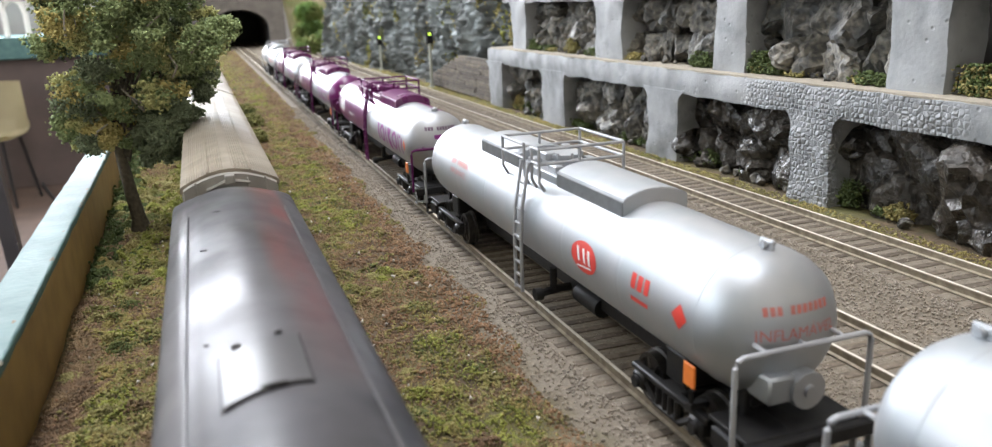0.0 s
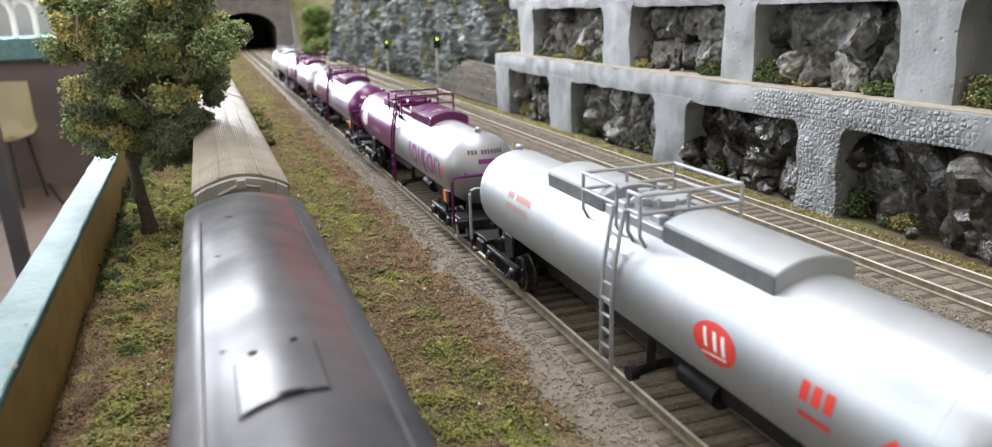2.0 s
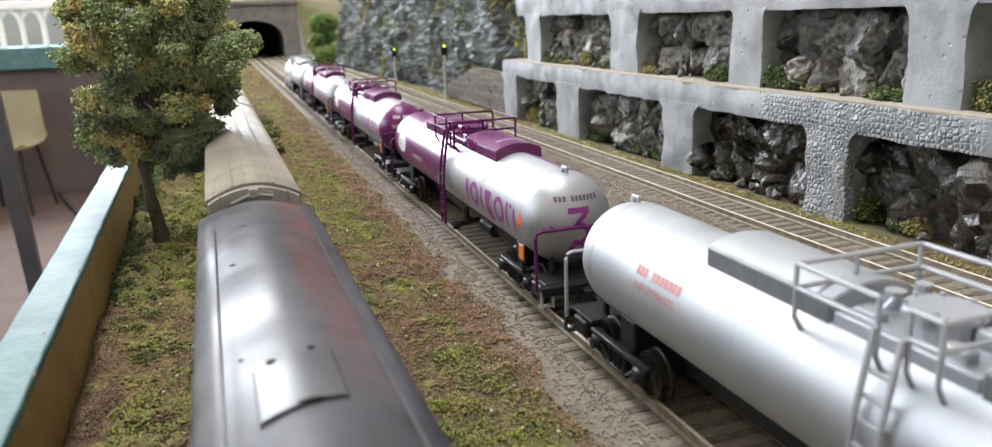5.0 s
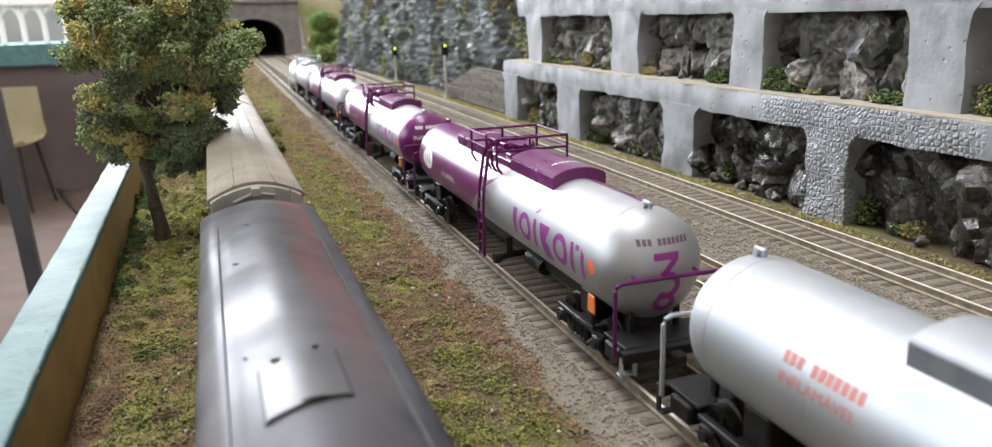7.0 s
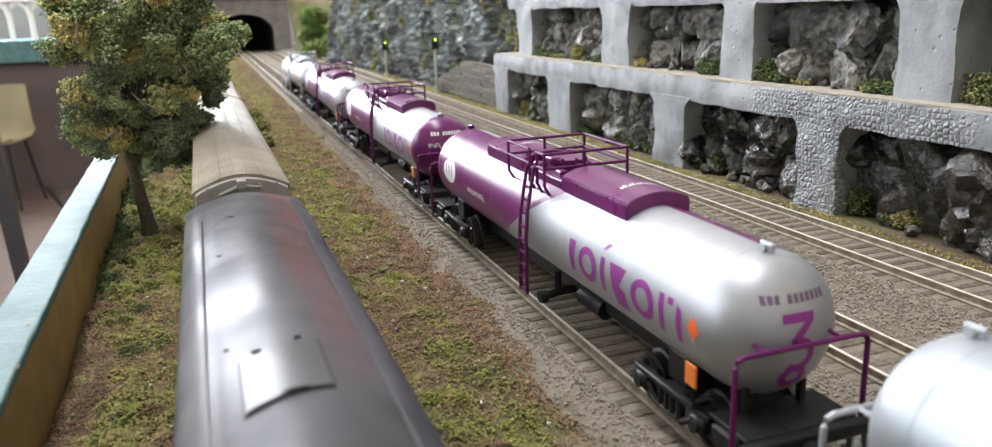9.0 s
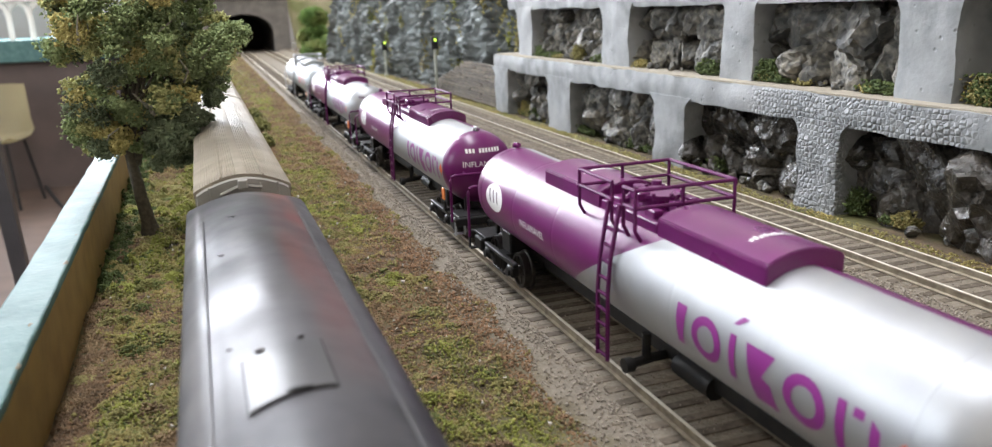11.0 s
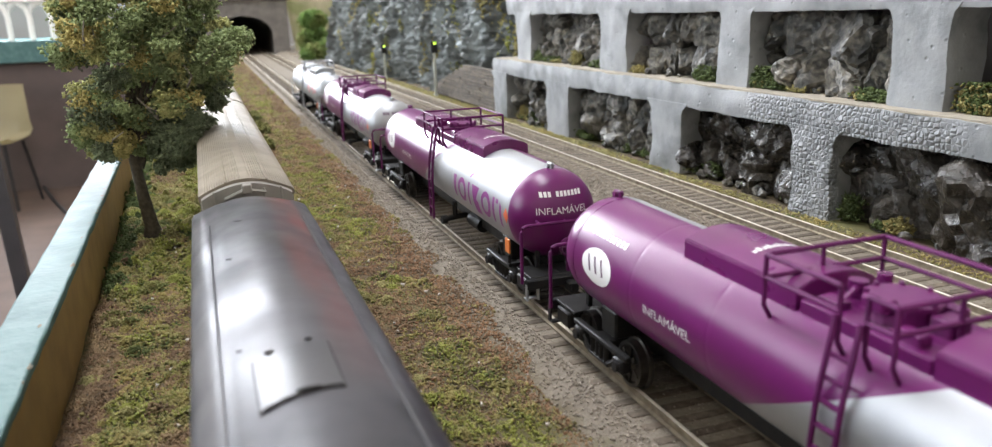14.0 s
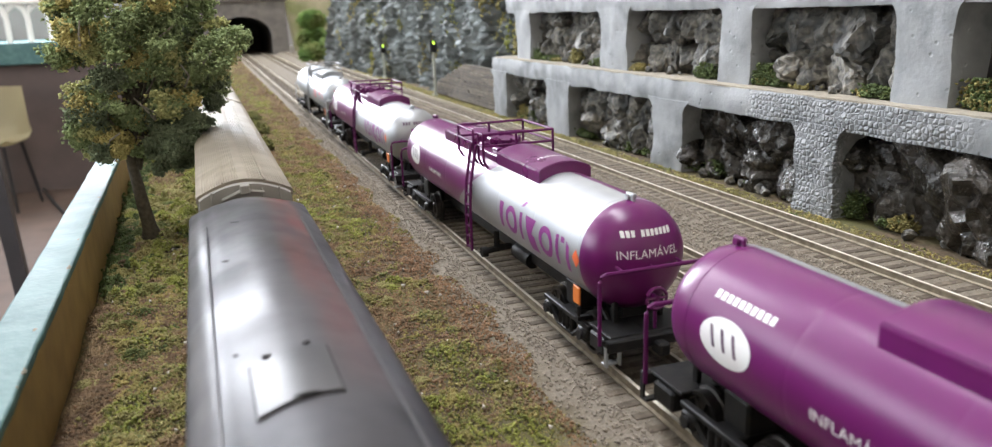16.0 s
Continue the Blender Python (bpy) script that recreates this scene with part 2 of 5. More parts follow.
def ground_material():
    """Earth and turf on the open strip, grey ballast along the tracks, with a ragged border between."""
    m = material("scenic_ground", (0.12, 0.08, 0.045), (0.065, 0.047, 0.026), 4, 0.95, 0, 0.6, 1.0, c3=(0.10, 0.095, 0.03), size3=42)
    nt = m.node_tree
    b = nt.nodes["Principled BSDF"]
    earth = b.inputs["Base Color"].links[0].from_socket
    g = nt.nodes.new("ShaderNodeNewGeometry")
    n = nt.nodes.new("ShaderNodeTexNoise")
    n.inputs["Scale"].default_value = 90
    nt.links.new(g.outputs["Position"], n.inputs["Vector"])
    sep = nt.nodes.new("ShaderNodeSeparateXYZ")
    nt.links.new(g.outputs["Position"], sep.inputs[0])
    add = nt.nodes.new("ShaderNodeMath")
    add.operation = "MULTIPLY_ADD"
    nt.links.new(n.outputs["Fac"], add.inputs[0])
    add.inputs[1].default_value = 0.022
    nt.links.new(sep.outputs["X"], add.inputs[2])
    r1 = nt.nodes.new("ShaderNodeMapRange")
    r1.inputs[1].default_value, r1.inputs[2].default_value = 0.070, 0.080
    nt.links.new(add.outputs[0], r1.inputs[0])
    r2 = nt.nodes.new("ShaderNodeMapRange")
    r2.inputs[1].default_value, r2.inputs[2].default_value = 0.217, 0.211
    nt.links.new(add.outputs[0], r2.inputs[0])
    mul = nt.nodes.new("ShaderNodeMath")
    mul.operation = "MULTIPLY"
    nt.links.new(r1.outputs[0], mul.inputs[0])
    nt.links.new(r2.outputs[0], mul.inputs[1])
    grit = nt.nodes.new("ShaderNodeTexNoise")
    grit.inputs["Scale"].default_value = 700
    nt.links.new(g.outputs["Position"], grit.inputs["Vector"])
    stone = nt.nodes.new("ShaderNodeMix")
    stone.data_type = "RGBA"
    nt.links.new(grit.outputs["Fac"], stone.inputs[0])
    stone.inputs[6].default_value, stone.inputs[7].default_value = (0.11, 0.093, 0.07, 1), (0.26, 0.22, 0.17, 1)
    mix = nt.nodes.new("ShaderNodeMix")
    mix.data_type = "RGBA"
    nt.links.new(mul.outputs[0], mix.inputs[0])
    nt.links.new(earth, mix.inputs[6])
    nt.links.new(stone.outputs[2], mix.inputs[7])
    nt.links.new(mix.outputs[2], b.inputs["Base Color"])
    return m


# ---- tracks ----


def rail_mesh(x, z, y0, y1):
    """A flat-bottomed rail with head, web and foot."""
    bm = bmesh.new()
    prof = [(-0.85, -2.5), (0.85, -2.5), (0.85, -2.25), (0.22, -1.9), (0.22, -0.7), (0.5, -0.5), (0.5, -0.08), (0.44, 0), (-0.44, 0), (-0.5, -0.08), (-0.5, -0.5), (-0.22, -0.7), (-0.22, -1.9), (-0.85, -2.25)]
    a = [bm.verts.new((x + u, y0, z + w)) for u, w in prof]
    c = [bm.verts.new((x + u, y1, z + w)) for u, w in prof]
    for k in range(len(prof)):
        bm.faces.new((a[k], a[(k + 1) % len(prof)], c[(k + 1) % len(prof)], c[k]))
    bm.faces.new(a[::-1]), bm.faces.new(c)
    bmesh.ops.recalc_face_normals(bm, faces=bm.faces)
    return bm


def build_track(x, z, gauge, y0, y1, label, pitch=5.9, shiny=True):
    top = empty("railway_track", x, 0, z)
    tagged(top, label, "railway track", kind="structure")
    for s in (-1, 1):
        rail = part("rail", rail_mesh(s * gauge / 2, 0, y0, y1), RUST, top, "rail with a polished head")
        # pale strip puts the bright reflection on the rail head into colour
        bm = bmesh.new()
        box(bm, s * gauge / 2 - 0.44, s * gauge / 2 + 0.44, y0, y1, 0.004, 0.03)
        part("rail_head", bm, STEEL, rail, "polished running surface with its shine painted in pale")
    bm = bmesh.new()
    box(bm, -14, 14, -1.35, 1.35, -4.6, -2.52, 0.2, 1)
    me = mesh_of("sleeper", bm, SLEEPER)
    rng = random.Random(int(x))
    y = y0
    while y < y1:
        shared("sleeper", me, top, (rng.uniform(-0.6, 0.6), y, -0.05 + rng.uniform(-0.12, 0.06)), (0, 0, rng.uniform(-0.03, 0.03)))
        y += pitch
    return top


# ---- retaining wall with two tiers of openings ----


def plaster_block(name, x0, x1, y0, y1, z0, z1, parent, dimples=False, flare_top=0.0, label=""):
    """A hand-modelled plaster member: rounded, uneven, its head flaring where it meets the beam."""
    bm = bmesh.new()
    box(bm, x0, x1, y0, y1, z0, z1)
    size = 2.0 if dimples else 3.0
    for ax, (a, c) in enumerate(((x0, x1), (y0, y1), (z0, z1))):
        n = max(1, int((c - a) / size))
        for k in range(1, n):
            p = [0, 0, 0]
            p[ax] = a + (c - a) * k / n
            q = [0, 0, 0]
            q[ax] = 1
            bmesh.ops.bisect_plane(bm, geom=bm.verts[:] + bm.edges[:] + bm.faces[:], plane_co=p, plane_no=q)
    cy, hy, cx, hx, cz, hz = (y0 + y1) / 2, (y1 - y0) / 2, (x0 + x1) / 2, (x1 - x0) / 2, (z0 + z1) / 2, (z1 - z0) / 2
    tall = hz > hy
    for v in bm.verts:
        v.co.x += 1.1 * noise.noise(v.co * 0.07) + 0.35 * noise.noise(v.co * 0.3)
        v.co.y += 1.3 * noise.noise(v.co * 0.06 + Vector((9, 3, 1))) + 0.3 * noise.noise(v.co * 0.3 + Vector((1, 2, 3)))
        if not tall:
            v.co.z += 0.9 * noise.noise(v.co * 0.06 + Vector((4, 8, 1))) + 0.3 * noise.noise(v.co * 0.35)
        if tall and flare_top:
            t = max(0.0, (v.co.z - (z1 - 7)) / 7)
            v.co.y = cy + (v.co.y - cy) * (1 + flare_top * t * t / hy)
    # soft outer edges
    for v in bm.verts:
        if v.co.x < cx:
            e = min(abs(v.co.y - y0), abs(v.co.y - y1)) if tall else min(abs(v.co.z - z0), abs(v.co.z - z1))
            if e < 1.0:
                v.co.x += 0.7 * (1 - e)
    return part(name, bm, PLASTER, parent, label, smooth=60)


def wall_plaster():
    """Hand-smoothed grey plaster with pits and trowel scores; pressed scales over one bay of the lower tier."""
    m = material("grey_plaster", (0.27, 0.283, 0.293), (0.165, 0.175, 0.183), 9, 0.6, 0, 0.22, 1.6, c3=(0.30, 0.31, 0.32), size3=30)
    nt = m.node_tree
    b = nt.nodes["Principled BSDF"]
    paint = b.inputs["Base Color"].links[0].from_socket
    soft = b.inputs["Normal"].links[0].from_socket
    g = nt.nodes.new("ShaderNodeNewGeometry")

    def calc(op, a, c=0.0):
        n = nt.nodes.new("ShaderNodeMath")
        n.operation = op
        for k, v in enumerate((a, c)):
            if isinstance(v, (int, float)):
                n.inputs[k].default_value = v
            else:
                nt.links.new(v, n.inputs[k])
        return n.outputs[0]

    def span(v, a, c):
        r = nt.nodes.new("ShaderNodeMapRange")
        r.inputs[1].default_value, r.inputs[2].default_value = a, c
        nt.links.new(v, r.inputs[0])
        return r.outputs[0]

    def tex(kind, size, out):
        n = nt.nodes.new(kind)
        n.inputs["Scale"].default_value = 1000 / size
        nt.links.new(g.outputs["Position"], n.inputs["Vector"])
        return n.outputs[out]
    sep = nt.nodes.new("ShaderNodeSeparateXYZ")
    nt.links.new(g.outputs["Position"], sep.inputs[0])
    wander = calc("MULTIPLY", calc("SUBTRACT", tex("ShaderNodeTexNoise", 30, "Fac"), 0.5), 0.06)
    y = calc("ADD", sep.outputs["Y"], wander)
    mask = calc("MULTIPLY", span(y, 0.176, 0.188), span(y, 0.300, 0.286))
    mask = calc("MULTIPLY", mask, span(calc("ADD", sep.outputs["Z"], calc("MULTIPLY", wander, 0.15)), 0.0475, 0.046))
    mask = calc("MULTIPLY", mask, span(sep.outputs["X"], 0.222, 0.2195))
    cells = nt.nodes.new("ShaderNodeTexVoronoi")
    cells.feature = "DISTANCE_TO_EDGE"
    cells.inputs["Scale"].default_value = 1000 / 2.1
    cells.inputs["Randomness"].default_value = 0.62
    nt.links.new(g.outputs["Position"], cells.inputs["Vector"])
    cell = cells.outputs["Distance"]
    scales = calc("MULTIPLY", span(cell, 0.0, 0.34), mask)
    pit = span(tex("ShaderNodeTexVoronoi", 5.5, "Distance"), 0.0, 0.16)
    height = calc("ADD", calc("MULTIPLY", scales, 0.9), calc("MULTIPLY", pit, 0.45))
    bp = nt.nodes.new("ShaderNodeBump")
    bp.inputs["Strength"].default_value = 1.0
    bp.inputs["Distance"].default_value = 0.0009
    nt.links.new(height, bp.inputs["Height"])
    nt.links.new(soft, bp.inputs["Normal"])
    nt.links.new(bp.outputs[0], b.inputs["Normal"])
    # darker grey in the joints between the scales and in the pits
    joint_grey = calc("ADD", calc("MULTIPLY", calc("MULTIPLY", span(cell, 0.12, 0.02), mask), 0.36), calc("MULTIPLY", calc("SUBTRACT", 1.0, pit), 0.5))
    mix = nt.nodes.new("ShaderNodeMix")
    mix.data_type = "RGBA"
    nt.links.new(joint_grey, mix.inputs[0])
    nt.links.new(paint, mix.inputs[6])
    mix.inputs[7].default_value = (0.09, 0.095, 0.10, 1)
    nt.links.new(mix.outputs[2], b.inputs["Base Color"])
    return m


PLASTER = wall_plaster()
LOWER_COLUMNS = ((584, 612), (469, 505), (336, 364), (233, 254), (122, 142))
UPPER_COLUMNS = ((553, 580), (407, 440), (297, 319), (194, 217), (92, 114))


def rock_mesh(seed, mat, sub=4):
    """A craggy stone: flat chips off a ball, bedding steps, ridges and cracks."""
    bm = bmesh.new()
    bmesh.ops.create_icosphere(bm, subdivisions=sub, radius=1)
    rng = random.Random(seed)
    for _ in range(11):
        d = Vector((rng.gauss(0, 1), rng.gauss(0, 1), rng.gauss(0, 1))).normalized()
        cut = rng.uniform(0.55, 0.9)
        for v in bm.verts:
            k = v.co.dot(d)
            if k > cut:
                v.co -= d * (k - cut)
    bed = Vector((rng.gauss(0, 0.3), rng.gauss(0, 0.5), 1)).normalized()
    at = Vector((seed * 3.1, seed * 1.7, seed))
    for v in bm.verts:
        p = v.co + 0.25 * noise.noise_vector(v.co * 1.6 + at)
        step = (p.dot(bed) * 4.2) % 1.0
        ridge = 1 - abs(noise.noise(p * 3.4 + at)) * 2
        crack = max(0.0, 1 - abs(noise.noise(p * 1.9 - at)) * 14)
        v.co += v.co.normalized() * (0.14 * noise.noise(p * 1.7 + at) + 0.06 * step + 0.06 * ridge - 0.11 * crack + 0.05 * noise.noise(p * 8.0 + at))
    return mesh_of("rock", bm, mat, smooth=32)


def build_wall():
    top = empty("retaining_wall", X_WALL, 300, 2)
    tagged(top, "grey plaster retaining wall with two tiers of rock-filled openings", "retaining wall", kind="structure")
    top.location = (0, 0, 0)
    plaster_block("lower_beam", X_WALL, X_UPPER + 16, 60, 612, 36, 47.2, top)
    for k, (a, c) in enumerate(LOWER_COLUMNS):
        plaster_block("column", X_WALL - 0.3, X_WALL + 16, a, c, 1.0, 37.5, top, k == 3, 5.0, "column pressed with a scale pattern" if k == 3 else "")
    plaster_block("upper_beam", X_UPPER, X_UPPER + 20, 40, 600, 81, 135, top)
    for k, (a, c) in enumerate(UPPER_COLUMNS):
        plaster_block("column", X_UPPER, X_UPPER + 16, a, c, 46.5, 83, top, False, 4.0)
    bm = bmesh.new()
    box(bm, X_WALL + 1, X_WALL + 34, 60, 610, 47.2, 47.9)
    for v in bm.verts:
        v.co.z += 0.3 * noise.noise(v.co * 0.1)
    part("ledge", bm, TAN, top, "dusty tan ledge")
    # added dark sheet: paints the shade deep behind the rocks
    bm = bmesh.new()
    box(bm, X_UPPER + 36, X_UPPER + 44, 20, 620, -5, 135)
    part("backing", bm, DARK, top, "dark sheet standing in for the shade behind the openings")
    return top


def build_rocks():
    dark = [rock_mesh(k, ROCK) for k in range(7)]
    pale = [rock_mesh(k + 20, ROCK_PALE) for k in range(7)]
    rng = random.Random(5)
    out = []
    spans_l = [(LOWER_COLUMNS[i + 1][1], LOWER_COLUMNS[i][0]) for i in range(4)]
    spans_u = [(UPPER_COLUMNS[i + 1][1], UPPER_COLUMNS[i][0]) for i in range(4)]
    for spans, z0, z1, xf in ((spans_l, 3, 36, X_WALL + 3.5), (spans_u, 48, 81, X_UPPER + 4.5)):
        for i, (a, c) in enumerate(spans):
            upper = z0 > 40
            size = (8.0, 11.0, 14.0, 24.0)[i] if not upper else (9.0, 11.0, 12.5, 13.0)[i]
            rows = max(2, round((z1 - z0) / (size * 1.25)))
            for r in range(rows):
                n = max(2, round((c - a) / (size * 1.25)))
                for k in range(n + 1):
                    rad = size * rng.uniform(0.8, 1.25)
                    y = a + (c - a) * (k + rng.uniform(-0.3, 0.3)) / n
                    z = z0 + (z1 - z0) * (r + 0.42 + rng.uniform(-0.15, 0.15)) / rows
                    if size < 20 and z + rad * 0.5 > z1 and rng.random() < 0.5:
                        continue
                    back = rng.uniform(0, 4.5) + r * 1.5 + (17 if upper and i == 3 else 0)
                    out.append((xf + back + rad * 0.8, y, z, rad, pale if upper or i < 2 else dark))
            # small stones at the foot
            for k in range(int((c - a) / (7 if i < 3 else 24))):
                rad = rng.uniform(1.2, 3.0)
                out.append((xf + rng.uniform(-1, 4), rng.uniform(a + 3, c - 3), z0 + rad * 0.5, rad, pale))
    for x, y, z, rad, pool in out:
        ob = new("rock", pool[rng.randrange(7)])
        ob.location = Vector((x, y, z)) * MM
        ob.rotation_euler = (rng.uniform(0, 6), rng.uniform(0, 6), rng.uniform(0, 6))
        ob.scale = (rad * rng.uniform(0.7, 1.0), rad * rng.uniform(0.85, 1.3), rad * rng.uniform(0.7, 1.05))
        tagged(ob, "dusty grey rock wedged in the wall opening" if pool is pale else "dark glossy rock wedged in the wall opening", "rock", "rocks in the wall")


# ---- cliff, timber wall, portal ----


def cliff_x(y, z):
    """How far the craggy face stands back: upright seams, ledges and chips."""
    u = (y - 592) / 850
    seam = noise.noise(Vector((y * 0.06 + 0.8 * noise.noise(Vector((y * 0.02, z * 0.02, 4))), z * 0.016, 5)))
    x = 240 - 44 * max(0.0, u) ** 1.4 + 18 * noise.noise(Vector((y * 0.022, z * 0.009, 0))) + 22 * abs(seam)
    x -= 13 * max(0.0, noise.noise(Vector((y * 0.045, z * 0.02, 31))))
    x += 8 * noise.noise(Vector((y * 0.13, z * 0.07, 9))) + 9 * abs(noise.noise(Vector((y * 0.2, z * 0.12, 3)))) + 5 * noise.noise(Vector((y * 0.34, z * 0.26, 14)))
    return x + z * 0.05


def build_cliff():
    bm = bmesh.new()
    ny, nz = 480, 110
    grid = []
    for j in range(nz + 1):
        row = []
        for i in range(ny + 1):
            y = 592 + 850 * i / ny
            z = 1 + 230 * j / nz
            x = cliff_x(y, z)
            if i > ny - 36:
                x += (i - ny + 36) ** 2 * 0.055
            row.append(bm.verts.new((x, y, z)))
        grid.append(row)
    for j in range(nz):
        for i in range(ny):
            bm.faces.new((grid[j][i], grid[j + 1][i], grid[j + 1][i + 1], grid[j][i + 1]))
    bmesh.ops.recalc_face_normals(bm, faces=bm.faces)
    ob = part("cliff", bm, CLIFF, smooth=20)
    tagged(ob, "blue-grey modelled rock cliff with craggy upright seams", "cliff", kind="structure")


def build_timber_wall():
    top = empty("timber_wall", 0, 0, 0)
    tagged(top, "low stacked dark timber retaining wall with a stepped end", "timber wall", kind="structure")
    bm = bmesh.new()
    box(bm, 0, 5, -0.5, 0.5, -1.25, 1.25, 0.25, 1)
    me = mesh_of("plank", bm, PLANK)
    rng = random.Random(3)
    for r in range(12):
        z = 5 + r * 2.75
        y1 = 800 - max(0, r - 3) * 11
        y = 613.0
        while y < y1:
            ln = min(rng.uniform(30, 48), y1 - y + 2)
            shared("plank", me, top, (X_WALL + 2 + rng.uniform(-0.4, 0.4) + r * 0.3, y + ln / 2, z), (0, 0, 0), (1, ln - 0.6, 1))
            y += ln


def build_portal():
    top = empty("tunnel_portal", 0, 0, 0)
    tagged(top, "grey stone tunnel portal with an arched dark mouth", "tunnel", kind="structure")
    y0, y1, xl, xr, xc, hw = 2037, 2060, -60, 197, 92, 67
    spring, crown, roof = 45, 88, 124
    bm = bmesh.new()
    arch = [(xc - hw, -3)] + [(xc - hw * math.cos(math.pi * k / 24), spring + (crown - spring) * math.sin(math.pi * k / 24)) for k in range(25)] + [(xc + hw, -3)]
    outer = [(xl, -3), (xl, spring)] + [(xl + (xr - xl) * k / 22, roof) for k in range(23)] + [(xr, spring), (xr, -3)]
    n = len(arch)
    outer = outer[:n] if len(outer) >= n else outer
    fr = [[bm.verts.new((x, y, z)) for x, z in arch] for y in (y0, y1)]
    ou = [[bm.verts.new((x, y, z)) for x, z in outer] for y in (y0, y1)]
    for k in range(n - 1):
        bm.faces.new((fr[0][k], fr[0][k + 1], ou[0][k + 1], ou[0][k]))
        bm.faces.new((fr[1][k], ou[1][k], ou[1][k + 1], fr[1][k + 1]))
        bm.faces.new((fr[0][k], fr[1][k], fr[1][k + 1], fr[0][k + 1]))
        bm.faces.new((ou[0][k], ou[0][k + 1], ou[1][k + 1], ou[1][k]))
    bmesh.ops.recalc_face_normals(bm, faces=bm.faces)
    part("portal_face", bm, TUNNEL, top)
    bm = bmesh.new()
    box(bm, xl - 4, xr + 4, y0 - 6, y1 + 2, roof, roof + 10, 1.5)
    part("parapet", bm, TUNNEL, top, "projecting parapet course")
    bm = bmesh.new()
    a = [bm.verts.new((x * 1.0, y1 - 1, z)) for x, z in arch]
    c = [bm.verts.new((x * 1.0, y1 + 420, z)) for x, z in arch]
    for k in range(n - 1):
        bm.faces.new((a[k], c[k], c[k + 1], a[k + 1]))
    bm.faces.new(c)
    part("bore", bm, DARK, top, "dark tunnel lining")


def build_hill():
    """The wooded slope over the tunnel mouth."""
    bm = bmesh.new()
    grid = []
    for j in range(25):
        row = []
        for i in range(45):
            x = -64 + 760 * i / 44
            y = 2046 + 460 * j / 24
            z = 118 + 330 * (j / 24) ** 0.8 + 26 * noise.noise(Vector((x * 0.012, y * 0.012, 4))) * min(1, j / 3) + 8 * noise.noise(Vector((x * 0.05, y * 0.05, 1))) * min(1, j / 2)
            if x > 197 + 8:
                z -= 0 if j > 2 else 122 * (1 - j / 3)
            row.append(bm.verts.new((x, y, z)))
        grid.append(row)
    for j in range(24):
        for i in range(44):
            bm.faces.new((grid[j][i], grid[j][i + 1], grid[j + 1][i + 1], grid[j + 1][i]))
    tagged(part("hillside", bm, HILL, smooth=60), "beige and green scenic slope over the tunnel", "hillside", kind="structure")


HILL = material("hill_turf", (0.26, 0.24, 0.15), (0.15, 0.17, 0.06), 40, 0.95, 0, 3, 12, c3=(0.33, 0.29, 0.2), size3=120)


# ---- layout edge board ----


def build_edge_board():
    top = empty("edge_board", -42.5, 200, 0)
    top.rotation_euler = (0, 0, math.atan(0.0215))
    tagged(top, "ochre edge board with a worn teal painted cap", "edge board", kind="structure")
    bm = bmesh.new()
    box(bm, -8.4, 0, -360, 2100, -120, 17.6)
    part("board", bm, OCHRE, top)
    bm = bmesh.new()
    box(bm, -9.4, 0.8, -360, 2100, 17.6, 20, 0.5)
    for k in range(1, 90):
        bmesh.ops.bisect_plane(bm, geom=bm.verts[:] + bm.edges[:] + bm.faces[:], plane_co=(0, k * 7.0 - 150, 0), plane_no=(0, 1, 0))
    for v in bm.verts:
        v.co.x += 0.35 * noise.noise(Vector((v.co.x, v.co.y * 0.09, 0)))
    part("cap", bm, TEAL, top, "teal painted cap with chipped edges")
    build_chips(top)


def build_chips(board):
    rng = random.Random(21)
    cap = [o for o in board.children if o.name.startswith("cap")][0]
    for k in range(48):
        bm = bmesh.new()
        y = rng.uniform(-120, 330)
        lump(bm, (0.75 - abs(rng.gauss(0, 0.5)), y, 19.85), rng.uniform(0.35, 0.8), 2, 0.6, (0.8, rng.uniform(0.8, 2.8), 0.32), k)
        part("chip", bm, OCHRE_DARK, cap, "chipped paint spot")


OCHRE_DARK = material("bare_wood", (0.16, 0.15, 0.11), (0.10, 0.09, 0.06), 2, 0.9)


# ---- coaches ----


def loft(bm, secs, caps=True):
    rings = [[bm.verts.new((x, y, z)) for x, z in s] for y, s in secs]
    for a, c in zip(rings, rings[1:]):
        for k in range(len(a) - 1):
            bm.faces.new((a[k], a[k + 1], c[k + 1], c[k]))
    if caps:
        bm.faces.new(rings[0])
        bm.faces.new(rings[-1][::-1])
    bmesh.ops.recalc_face_normals(bm, faces=bm.faces)
    return bm


